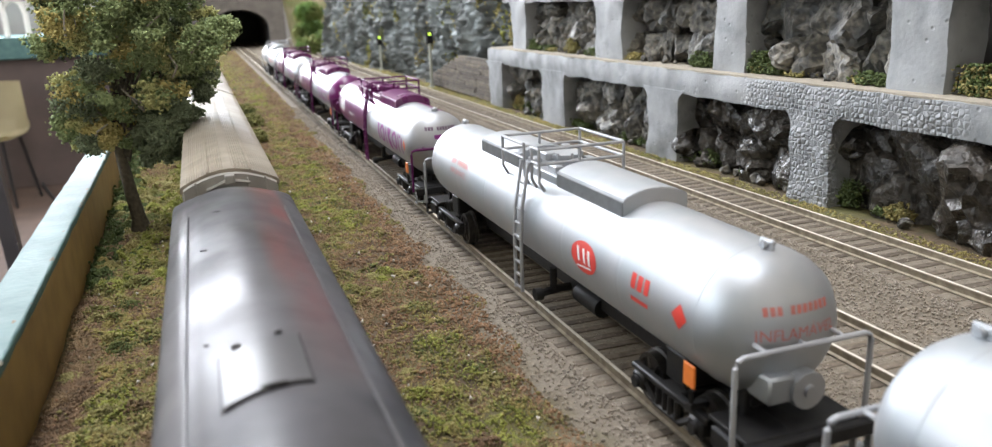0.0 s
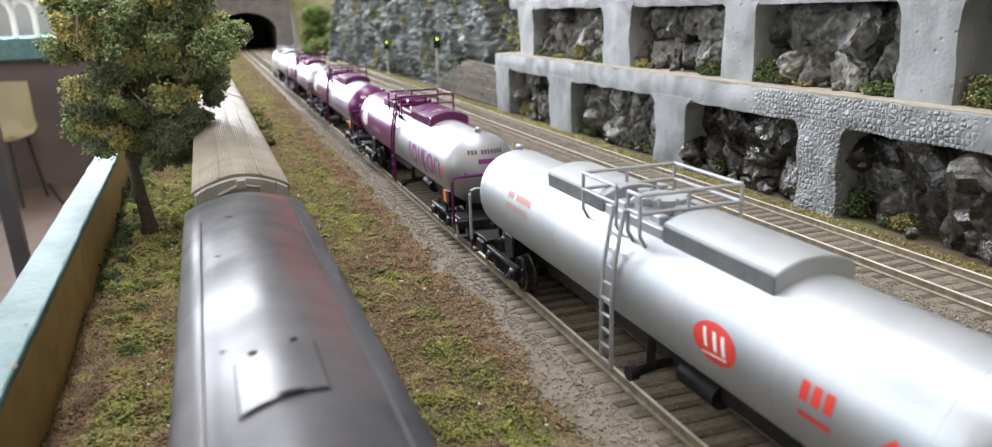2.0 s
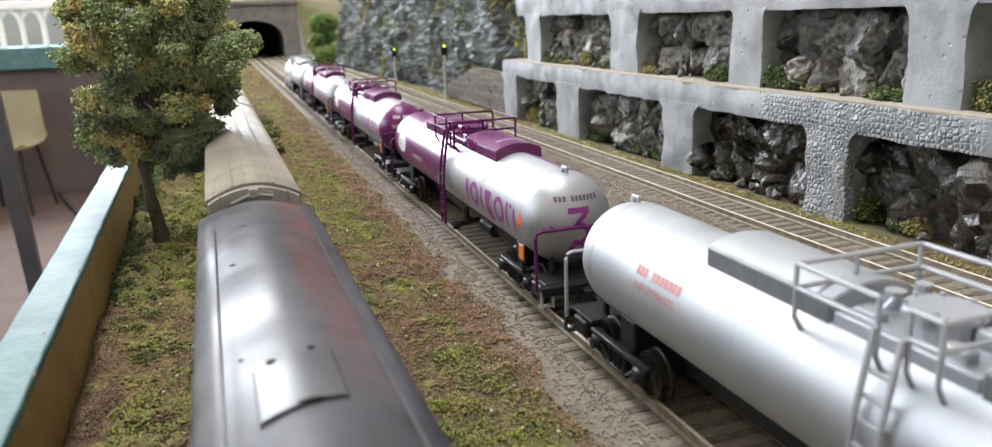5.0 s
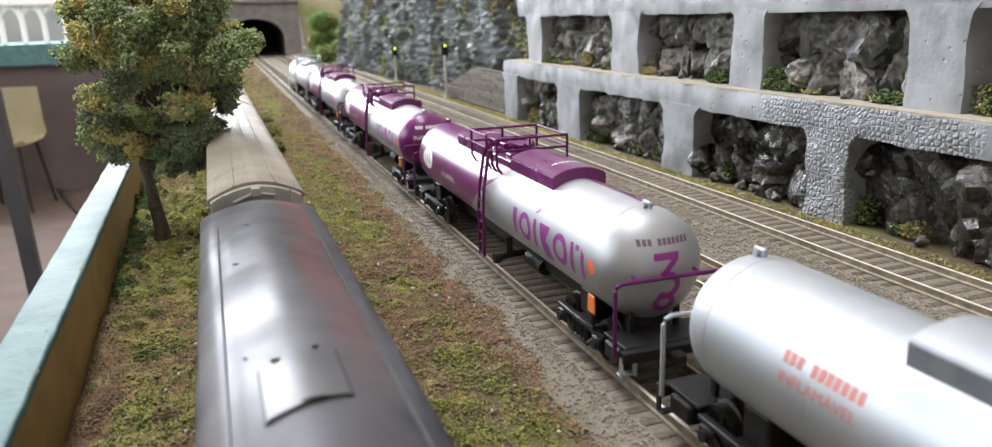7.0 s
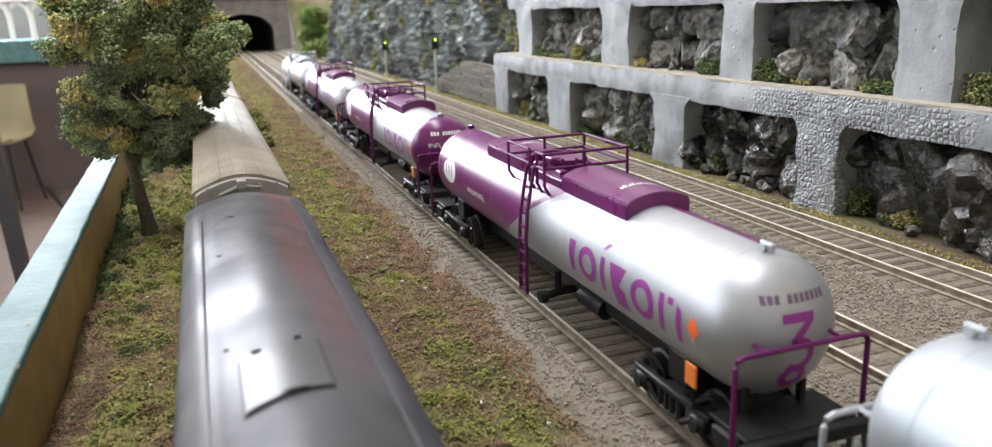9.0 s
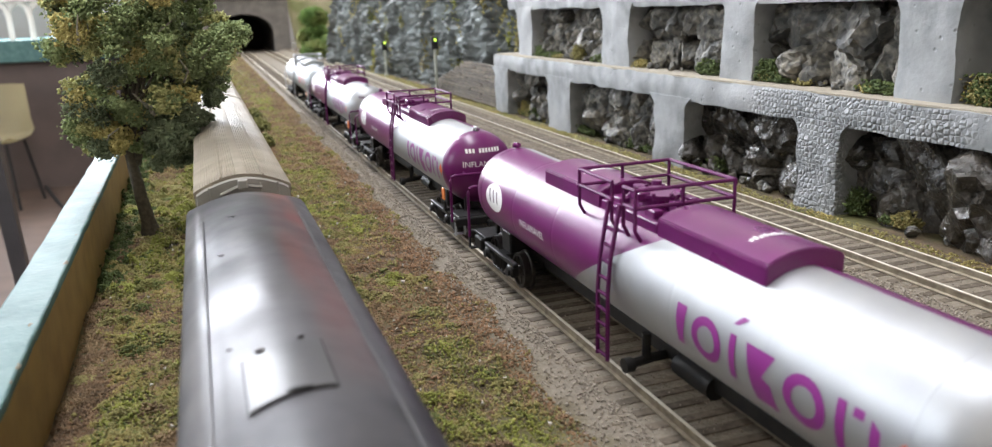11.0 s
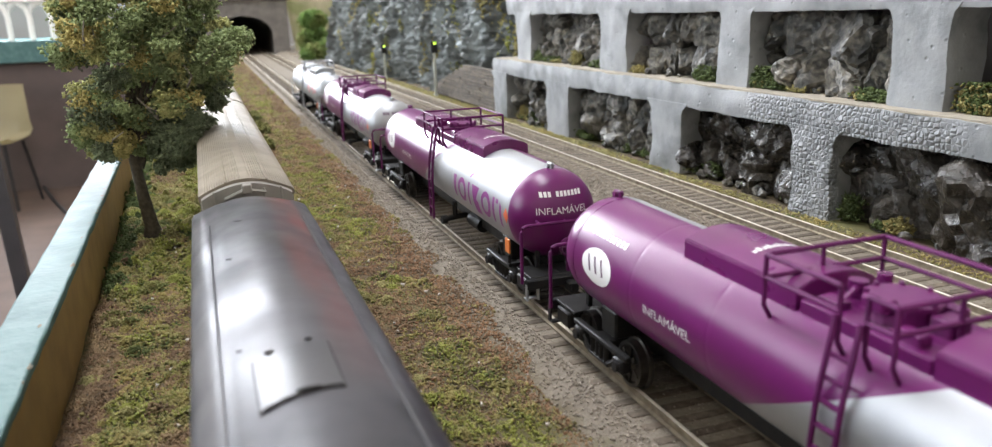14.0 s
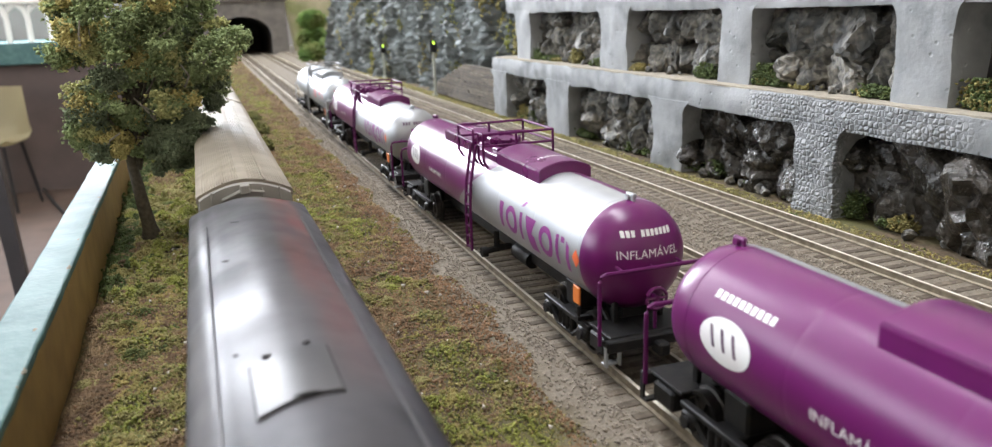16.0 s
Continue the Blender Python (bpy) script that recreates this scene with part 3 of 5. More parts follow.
def coach_roof_material():
    """Dark roof sheet, scuffed, with red patches along one side."""
    m = material("scuffed_roof", (0.05, 0.048, 0.056), (0.022, 0.022, 0.027), 11, 0.33, 0.0, 0.10, 9.0, c3=(0.085, 0.082, 0.09), size3=30, lo=0.38, hi=0.62, gloss=0.18)
    nt = m.node_tree
    b = nt.nodes["Principled BSDF"]
    base = b.inputs["Base Color"].links[0].from_socket
    sheen = b.inputs["Roughness"].links[0].from_node
    for k, v in enumerate((0.34, 0.66, 0.3, 0.5)):
        sheen.inputs[k + 1].default_value = v
    tc = nt.nodes.new("ShaderNodeTexCoord")
    sep = nt.nodes.new("ShaderNodeSeparateXYZ")
    nt.links.new(tc.outputs["Object"], sep.inputs[0])
    mp = nt.nodes.new("ShaderNodeMapping")
    mp.inputs["Scale"].default_value = (90, 22, 90)
    nt.links.new(tc.outputs["Object"], mp.inputs["Vector"])
    n = nt.nodes.new("ShaderNodeTexNoise")
    n.inputs["Scale"].default_value = 1.0
    n.inputs["Detail"].default_value = 5
    nt.links.new(mp.outputs[0], n.inputs["Vector"])
    band = nt.nodes.new("ShaderNodeMapRange")
    band.inputs[1].default_value, band.inputs[2].default_value = 0.002, 0.0075
    nt.links.new(sep.outputs["X"], band.inputs[0])
    band2 = nt.nodes.new("ShaderNodeMapRange")
    band2.inputs[1].default_value, band2.inputs[2].default_value = 0.0108, 0.0092
    nt.links.new(sep.outputs["X"], band2.inputs[0])
    patch = nt.nodes.new("ShaderNodeMapRange")
    patch.inputs[1].default_value, patch.inputs[2].default_value = 0.36, 0.6
    nt.links.new(n.outputs["Fac"], patch.inputs[0])
    along = nt.nodes.new("ShaderNodeMapRange")
    along.inputs[1].default_value, along.inputs[2].default_value = 0.085, 0.13
    nt.links.new(sep.outputs["Y"], along.inputs[0])
    out = None
    for s in (band.outputs[0], band2.outputs[0], patch.outputs[0], along.outputs[0]):
        if out is None:
            out = s
            continue
        mu = nt.nodes.new("ShaderNodeMath")
        mu.operation = "MULTIPLY"
        nt.links.new(out, mu.inputs[0])
        nt.links.new(s, mu.inputs[1])
        out = mu.outputs[0]
    mix = nt.nodes.new("ShaderNodeMix")
    mix.data_type = "RGBA"
    nt.links.new(out, mix.inputs[0])
    nt.links.new(base, mix.inputs[6])
    mix.inputs[7].default_value = (0.15, 0.042, 0.038, 1)
    nt.links.new(mix.outputs[2], b.inputs["Base Color"])
    return m


def bogie_block(top, ys):
    for y in ys:
        bm = bmesh.new()
        for s in (-1, 1):
            box(bm, s * 9.6 - 0.8, s * 9.6 + 0.8, y - 14, y + 14, 4.5, 8, 0.4, 1)
            for d in (-10, 10):
                bm2 = lathe_y(bmesh.new(), [(-1, 0), (-1, 5.4), (1, 5.4), (1, 0)], 20)
                for v in bm2.verts:
                    v.co = Vector((s * 8.2 + v.co.y, y + d + v.co.x, 5.5 + v.co.z))
                me = bpy.data.meshes.new("tmp")
                bm2.to_mesh(me)
                bm2.free()
                bm.from_mesh(me)
                bpy.data.meshes.remove(me)
        box(bm, -9, 9, y - 3, y + 3, 5, 9.5)
        part("bogie", bm, BLACK, top)


def build_dark_coach():
    """Parked coach: upright sides, a cant rail, a crease and a shallow arched roof with a loose hatch."""
    top = empty("dark_coach", 6.3, 0, -3)
    top.rotation_euler = (0, 0, radians(0.45))
    tagged(top, "parked coach with a scuffed dark metallic roof and red patches", "railway coach", "coaches of the parked train")
    y0, y1, o = -230, 214, 3.0
    bm = bmesh.new()
    sec = [(-14.6, 8 + o), (-14.6, 32.5 + o), (14.6, 32.5 + o), (14.6, 8 + o)]
    loft(bm, [(y0, sec), (y1, sec)])
    part("body", bm, ROOF, top, "dark coach side")
    roof = []
    for x, z in [(-14.9, 32.2), (-14.9, 33.6), (-14.2, 35.4), (-12.4, 37.2), (-10.6, 38.3), (-10.3, 38.35)]:
        roof.append((x, z + o))
    for k in range(1, 16):
        a = -10.0 + 20.0 * k / 16
        roof.append((a, 38.6 + o + 2.9 * math.cos(math.pi / 2 * a / 10.2)))
    for x, z in [(10.3, 38.35), (10.6, 38.3), (12.4, 37.2), (14.2, 35.4), (14.9, 33.6), (14.9, 32.2)]:
        roof.append((x, z + o))
    bm = bmesh.new()
    def drop(d):
        return [(x, max(32.2 + o, z - d * max(0.0, (z - 34 - o) / 7.5))) for x, z in roof]
    loft(bm, [(y0, roof), (-60, roof), (0, roof), (40, roof), (80, roof), (120, roof), (160, roof), (y1 - 30, roof), (y1 - 18, drop(0.5)), (y1 - 8, drop(1.6)), (y1 - 2, drop(3.2)), (y1, drop(4.4))])
    for v in bm.verts:
        if abs(v.co.x) < 10 and v.co.z > 38:
            v.co.z += 0.25 * noise.noise(Vector((v.co.x * 0.15, v.co.y * 0.03, 0)))
    sheet = part("roof", bm, coach_roof_material(), top, "scuffed dark roof sheet", smooth=25)
    # bowed access hatch, warped up off its seat; a black plate paints the shadow gap
    def crown(x):
        return 38.6 + o + 2.9 * math.cos(math.pi / 2 * x / 10.2)

    def plate(x0, x1, y0, y1, foot, lift, grow=0.0):
        bm = bmesh.new()
        n = 10
        rows = []
        for top_side in (0, 1):
            for y in (y0 - grow, y1 + grow):
                rows.append([])
                for k in range(n + 1):
                    x = x0 - grow + (x1 - x0 + 2 * grow) * k / n
                    rows[-1].append(bm.verts.new((x, y + 1.6 * k / n, crown(x) + (lift if top_side else foot))))
        for k in range(n):
            bm.faces.new((rows[2][k], rows[2][k + 1], rows[3][k + 1], rows[3][k]))
            bm.faces.new((rows[0][k], rows[0][k + 1], rows[2][k + 1], rows[2][k]))
            bm.faces.new((rows[1][k], rows[3][k], rows[3][k + 1], rows[1][k + 1]))
        bm.faces.new((rows[0][0], rows[2][0], rows[3][0], rows[1][0]))
        bm.faces.new((rows[0][n], rows[1][n], rows[3][n], rows[2][n]))
        bmesh.ops.recalc_face_normals(bm, faces=bm.faces)
        return bm
    part("hatch_gap", plate(-6.3, 3.6, 83.6, 98.0, -0.6, 0.2, 0.26), BLACK, sheet, "black plate painting the shadow gap round the hatch")
    bm = plate(-6.3, 3.6, 83.6, 98.0, -0.4, 0.42)
    bmesh.ops.bevel(bm, geom=[e for e in bm.edges if e.calc_face_angle(0) > 0.8], offset=0.12, segments=2, affect="EDGES")
    part("hatch", bm, ROOF, sheet, "raised roof hatch", smooth=40)
    # two catches, and a black lump painting the dark notch at the near edge
    for x, y, r, sx, mat in ((-4.0, 98.6, 0.6, 1.2, ROOF), (1.2, 100.3, 0.45, 1.2, ROOF), (-0.6, 84.8, 0.5, 3.2, BLACK)):
        bm = bmesh.new()
        lump(bm, (x, y, crown(x) + 0.35), r, 2, 0.4, (sx, 0.8, 0.7), y)
        part("hatch_catch", bm, mat, sheet, smooth=60)
    for x, y, ln in ((-9.0, 104.5, 2.6), (-8.6, 150.0, 3.5), (-5.5, 176.0, 5.0)):
        bm = bmesh.new()
        lump(bm, (x + 1.5, y, crown(x + 1.5) + 0.02), 0.28, 2, 0.5, (ln, 1.0, 0.4), y)
        part("scratch", bm, BLACK, sheet, "dark scratch in the roof paint")
    # seam battens
    for x in (-10.5, 10.5):
        bm = bmesh.new()
        box(bm, x - 0.22, x + 0.22, y0, y1 - 30, 38.1 + o, 38.62 + o, 0.1, 1)
        part("seam", bm, ROOF, sheet)
    bogie_block(top, (-150, 150))
    return top


def build_beige_coach(name, y0, y1):
    """Parked coach with a fluted beige roof and a vertical end carrying a vent bracket."""
    slope = -0.0078
    top = empty(name, 4.6 + slope * (y0 - 224), y0, -3)
    top.rotation_euler = (0, 0, -slope)
    tagged(top, "parked coach with a dusty ribbed beige roof", "railway coach", "coaches of the parked train")
    ln, o = y1 - y0, 3.0
    sec = [(-12.6, 8 + o), (-12.6, 36.8 + o), (12.6, 36.8 + o), (12.6, 8 + o)]
    bm = bmesh.new()
    loft(bm, [(0.6, sec), (ln - 0.6, sec)])
    part("body", bm, BEIGE_END, top, "grey-beige coach body")
    pts = [(-12.9, 35.6 + o), (-12.9, 37.0 + o)]
    n = 76
    for k in range(1, n):
        a = -12.5 + 25.0 * k / n
        z = 37.2 + o + 4.0 * math.cos(math.pi / 2 * a / 13.0)
        flute = 0.16 if k % 2 else -0.04
        pts.append((a, z + (flute if 1.0 < abs(abs(a) - 0) < 11.4 else 0.05)))
    pts += [(12.9, 37.0 + o), (12.9, 35.6 + o)]
    bm = bmesh.new()
    loft(bm, [(0, pts), (ln, pts)])
    roof = part("roof", bm, BEIGE, top, "dusty fluted beige roof", smooth=20)
    for x in (-5.6, 5.6):
        bm = bmesh.new()
        z = 37.2 + o + 4.0 * math.cos(math.pi / 2 * x / 13.0)
        box(bm, x - 0.25, x + 0.25, -0.3, ln, z, z + 0.5, 0.1, 1)
        part("walkway_bar", bm, BEIGE, roof)
    # near end: diaphragm, upright strips and a vent
    bm = bmesh.new()
    arc = [(-12.3, 9 + o), (-12.3, 36.8 + o)] + [(-12.3 + 24.6 * k / 16, 36.8 + o + 3.7 * math.cos(math.pi / 2 * (-12.3 + 24.6 * k / 16) / 12.9)) for k in range(1, 16)] + [(12.3, 36.8 + o), (12.3, 9 + o)]
    loft(bm, [(-1.6, [(x * 0.98, z - 0.4) for x, z in arc]), (0.8, arc)])
    end = part("end_wall", bm, BEIGE_END, top, "grey-beige coach end", smooth=30)
    for x in (-8.8, 4.6, 9.2):
        bm = bmesh.new()
        box(bm, x - 0.3, x + 0.3, -2.1, -1.4, 20 + o, 38.6 + o, 0.12, 1)
        part("strip", bm, BEIGE_END, end)
    bm = bmesh.new()
    box(bm, -1.3, 1.3, -3.4, -1.2, 37.4 + o, 40.0 + o, 0.4, 2)
    part("vent", bm, BEIGE_END, end)
    bm = bmesh.new()
    tube(bm, [(-6, -2.2, 36.2 + o), (-1.2, -2.4, 38.2 + o)], 0.6, 6)
    tube(bm, [(1.2, -2.4, 38.2 + o), (5, -2.2, 37.4 + o)], 0.5, 6)
    part("bracket", bm, BEIGE_END, end)
    bogie_block(top, (45, ln - 45))
    return top


BEIGE_END = material("grey_beige_end", (0.30, 0.285, 0.26), (0.24, 0.23, 0.21), 8, 0.55, 0, 0.03, 1)


# ---- signals, plants, granules ----


def build_signals():
    for x, y, h in ((214, 781, 55), (219, 1046, 44)):
        top = empty("signal", x, y, 2)
        tagged(top, "slim grey signal mast with a lit green lamp", "railway signal", "signals by the cliff")
        bm = bmesh.new()
        tube(bm, [(0, 0, 0), (0, 0, h - 6)], 1.5, 10)
        box(bm, -2.4, 2.4, -2.4, 2.4, 0, 2.2, 0.4, 1)
        part("mast", bm, MAST, top, smooth=40)
        bm = bmesh.new()
        box(bm, -3.2, 3.2, -1.6, 1.6, h - 12, h, 0.6, 1)
        head = part("signal_head", bm, BLACK, top, "black signal head")
        for z, m in ((h - 2.6, LAMP_GREEN), (h - 6.0, BLACK), (h - 9.4, BLACK)):
            bm = bmesh.new()
            tube(bm, [(0, -1.5, z), (0, -2.3, z)], 1.3, 12)
            part("lamp", bm, m, head, "lit yellow-green lamp" if m is LAMP_GREEN else "")


MAST = material("pale_mast", (0.42, 0.44, 0.38), (0.36, 0.37, 0.32), 5, 0.6)
LAMP_GREEN = glow("lamp_green", (0.55, 0.9, 0.08), 2.2)
TURF_OLIVE = material("olive_turf", (0.27, 0.24, 0.085), (0.175, 0.155, 0.055), 3, 0.95, c3=(0.29, 0.23, 0.075), size3=20)
TURF_LIME = material("lime_turf", (0.29, 0.30, 0.065), (0.19, 0.21, 0.045), 3, 0.95)
TURF_RUST = material("rust_crumb", (0.29, 0.165, 0.09), (0.20, 0.115, 0.062), 3, 0.95)
TURF_SOIL = material("soil_crumb", (0.22, 0.14, 0.078), (0.11, 0.07, 0.04), 3, 0.95, c3=(0.27, 0.19, 0.10), size3=14)
STONE = material("ballast_stone", (0.37, 0.326, 0.268), (0.215, 0.186, 0.15), 1.4, 0.9, c3=(0.30, 0.255, 0.20), size3=22)
PALE_GRIT = material("pale_grit", (0.62, 0.58, 0.52), (0.5, 0.46, 0.4), 2, 0.9)
MOSS_DARK = material("dark_moss", (0.05, 0.075, 0.022), (0.085, 0.115, 0.03), 3, 0.95)
DRY = material("dry_turf", (0.33, 0.30, 0.12), (0.24, 0.215, 0.085), 3, 0.95)


def build_greenery():
    rng = np.random.default_rng(4)
    kinds = {"green_turf": (MOSS, []), "olive_turf": (TURF_OLIVE, []), "lime_turf": (TURF_LIME, []), "rust_crumbs": (TURF_RUST, []), "soil_crumbs": (TURF_SOIL, []), "dry_turf": (DRY, []), "moss_clumps": (MOSS_DARK, [])}

    def put(x, y, near):
        a = noise.noise(Vector((x * 0.05, y * 0.035, 2)))
        c = noise.noise(Vector((x * 0.13, y * 0.10, 8)))
        f = noise.noise(Vector((x * 0.3, y * 0.26, 5)))
        q = 0.55 * a + 0.45 * c + 0.35 * f + rng.uniform(-0.22, 0.22)
        lumps = 0.0
        if x > 200:
            kind = "olive_turf" if c < 0.1 else ("dry_turf" if a < 0.15 else "green_turf")
        elif x < 0:
            u = x - board_x(y)
            far = min(1.0, max(0.0, (y - 255) / 40))
            soil = max(0.0, 1 - u / 12) * (1 - far) * 0.75
            q += 0.16 * far + 0.06 - soil
            lumps = 1.0 + 1.8 * far
            if far > 0.5 and u < 9 and q > -0.1:
                kind = "moss_clumps"
            else:
                kind = "soil_crumbs" if q < -0.08 else ("rust_crumbs" if q < -0.05 else ("olive_turf" if q < 0.22 else ("green_turf" if q < 0.31 else ("dry_turf" if q < 0.40 else "lime_turf"))))
        else:
            bright = math.exp(-((x - 52) / 13) ** 2 - ((y - 137) / 9) ** 2)
            band = math.exp(-((x - 46) / 16) ** 2 - ((y - 350) / 55) ** 2)
            bare = math.exp(-((x - 40) / 22) ** 2 - ((y - 215) / 45) ** 2)
            rust = max(0.0, 1 - abs(x - 63) / 11)
            q += 0.8 * bright + 0.24 * band - 0.26 * bare - 0.45 * rust
            lumps = 0.7 + 1.2 * bright
            if q < -0.1:
                kind = "rust_crumbs" if y < 600 and rng.random() < 0.2 + 0.35 * rust else "soil_crumbs"
            elif q < 0.14:
                kind = "olive_turf" if rng.random() < 0.75 else "soil_crumbs"
            elif q < 0.40:
                kind = "green_turf" if rng.random() < 0.5 else "olive_turf"
            else:
                kind = "lime_turf"
        tall = max(0.0, 0.5 * a + 0.7 * c + 0.6 * f) * (2.6 * lumps if kind not in ("soil_crumbs", "rust_crumbs") else 0.8)
        r = rng.uniform(0.12, 0.36) * (1 + 1.3 * near)
        kinds[kind][1].append((x, y, ground_z(x, y) + rng.uniform(0.35, 1) * tall + r * 0.3, r))
    for _ in range(85000):
        y = 60 + 640 * rng.random() ** 1.6
        x = rng.uniform(board_x(y) + 0.5, -9)
        put(x, y, y / 640)
    for _ in range(105000):
        y = 45 + 900 * rng.random() ** 1.8
        x = 20 + rng.random() * 55
        if x > 68 + 6 * noise.noise(Vector((x * 0.1, y * 0.05, 1))):
            continue
        put(x, y, y / 700)
    for _ in range(9000):
        y = 700 + 1250 * rng.random()
        put(rng.uniform(20, 70), y, 2.2)
    for _ in range(9000):
        y = 130 + 1300 * rng.random() ** 1.3
        x = rng.uniform(205, 216 + (6 if y > 610 else 0))
        put(x, y, min(1.0, y / 500))
    # tufts against the rocks and along the ledges
    for k in range(130):
        upper = k % 2
        y0 = rng.uniform(140, 575)
        cols = UPPER_COLUMNS if upper else LOWER_COLUMNS
        if any(a - 2 < y0 < c + 2 for a, c in cols):
            continue
        edge = min(min(abs(y0 - a), abs(y0 - c)) for a, c in cols)
        if edge > 22 and rng.random() < 0.6:
            continue
        x0 = X_UPPER + 6 if upper else X_WALL + 9
        z0 = 48.5 if upper else 3.5
        hgt = rng.uniform(1.5, 4) if rng.random() < 0.6 else rng.uniform(5, 10)
        name = "moss_clumps" if rng.random() < 0.8 else "olive_turf"
        for _ in range(int(140 + hgt * 45)):
            kinds[name][1].append((x0 - 1 + rng.normal(0, 1.5), y0 + rng.normal(0, 2.6), z0 + min(abs(rng.normal(0, 1)), 2.2) * hgt * 0.45, rng.uniform(0.35, 0.8)))
    # swelling mounds of turf round the foot of the tree
    for k in range(34):
        y0 = rng.uniform(265, 470)
        x0 = rng.uniform(board_x(y0) + 4, -14)
        name = ("olive_turf", "dry_turf", "moss_clumps", "lime_turf", "olive_turf", "green_turf")[k % 6]
        w, h = rng.uniform(3.0, 6.5), rng.uniform(1.6, 4.2)
        for _ in range(420):
            dx, dy = rng.normal(0, w * 0.5), rng.normal(0, w * 0.7)
            t = math.exp(-(dx * dx + dy * dy) / (w * w * 0.7))
            x = max(x0 + dx, board_x(y0) + 0.6)
            kinds[name][1].append((x, y0 + dy, ground_z(x, y0 + dy) + h * t * rng.uniform(0.75, 1), rng.uniform(0.25, 0.6)))
    # mounded tufts on the open ground
    for k in range(150):
        left = k % 2
        y0 = 70 + 430 * rng.random() ** 1.3
        x0 = rng.uniform(board_x(y0) + 3, -12) if left else rng.uniform(24, 56)
        name = ("olive_turf", "green_turf", "dry_turf", "olive_turf", "soil_crumbs")[k % 5] if left or k % 3 else "lime_turf"
        w, h = rng.uniform(1.6, 4.2), rng.uniform(0.8, 2.6) * (1.2 if left else 0.7)
        for _ in range(150):
            dx, dy = rng.normal(0, w * 0.5), rng.normal(0, w * 0.7)
            t = math.exp(-(dx * dx + dy * dy) / (w * w))
            x = max(x0 + dx, board_x(y0) + 0.6)
            kinds[name][1].append((x, y0 + dy, ground_z(x, y0 + dy) + h * t * rng.uniform(0.5, 1), rng.uniform(0.16, 0.42)))
    # moss on the cliff
    for k in range(30):
        y0, z0 = rng.uniform(610, 1300), rng.uniform(4, 120)
        name = ("olive_turf", "dry_turf", "green_turf", "lime_turf")[k % 4 if k % 3 else 0]
        sy, sz = rng.uniform(2.5, 6), rng.uniform(5, 15)
        for _ in range(170):
            y, z = y0 + rng.normal(0, sy), max(3.0, z0 + rng.normal(0, sz))
            kinds[name][1].append((cliff_x(y, z) - 0.6, y, z, rng.uniform(0.7, 1.7)))
    for name, (mat, spots) in kinds.items():
        ob = crumbs(name, spots, mat)
        tagged(ob, {"green_turf": "short green scatter turf on the ground", "olive_turf": "olive scatter turf on the ground", "lime_turf": "bright lime scatter turf in patches", "rust_crumbs": "rusty brown scatter beside the ballast", "soil_crumbs": "dark brown soil crumbs", "dry_turf": "dry straw-coloured scatter turf", "moss_clumps": "dark green moss clumps among the rocks"}[name], "turf", kind="stuff")
    spots = []
    for _ in range(118000):
        y = 40 + 700 * rng.random() ** 2.0
        x = rng.uniform(64, 206)
        if x < 72 + 5 * noise.noise(Vector((x * 0.1, y * 0.05, 1))) and rng.random() < 0.6:
            continue
        d = min(abs(x - X_MAIN), abs(x - X_MID), abs(x - X_WALL_TRACK))
        if d < 14.5 and rng.random() < 0.86:
            continue
        r = rng.uniform(0.19, 0.40) * (1 + 0.8 * y / 700) * (0.75 if d < 14 else 1)
        spots.append((x, y, ground_z(x, y) + r * (0.5 if d > 14.5 else 0.3), r))
    tagged(crumbs("ballast_stones", spots, STONE, True), "grey-brown loose ballast stones between the tracks", "ballast", kind="stuff")
    spots = [(rng.uniform(board_x(200) + 4, -12) if k % 2 else rng.uniform(26, 60), 90 + 320 * rng.random() ** 1.4, rng.uniform(0.3, 0.6)) for k in range(90)]
    tagged(crumbs("stray_grit", [(x, y, ground_z(x, y) + 0.9, r) for x, y, r in spots], PALE_GRIT), "stray pale grit among the turf", "grit", kind="stuff")
    # low dark bushes beside the parked train, and bushes by the portal
    rr = random.Random(8)
    for x, y, z, r, mat in ((29, 560, 0, 7, MOSS), (31, 640, 0, 9, MOSS), (30, 720, 0, 8, MOSS), (26, 470, 0, 4, MOSS), (196, 1560, 14, 30, BUSH), (206, 1640, 40, 34, BUSH), (214, 1700, 75, 30, BUSH), (200, 1600, 78, 24, BUSH), (222, 1500, 30, 24, BUSH)):
        spots = []
        for _ in range(700 if r < 12 else 1500):
            d = Vector((rr.gauss(0, 1), rr.gauss(0, 1), rr.gauss(0, 1))).normalized() * r * rr.uniform(0.4, 1.05)
            spots.append((x + d.x, y + d.y * (2.0 if r < 12 else 1), max(-2, z + d.z * 0.7), rr.uniform(0.5, 1.1) * (1 if r < 12 else 2.6)))
        tagged(crumbs("bush", spots, mat), "low dark green foam bush" if r < 12 else "bright green foam bush by the portal", "bush", "bushes")


BUSH = material("bright_bush", (0.13, 0.22, 0.04), (0.08, 0.15, 0.03), 14, 0.9, c3=(0.17, 0.17, 0.05), size3=60)


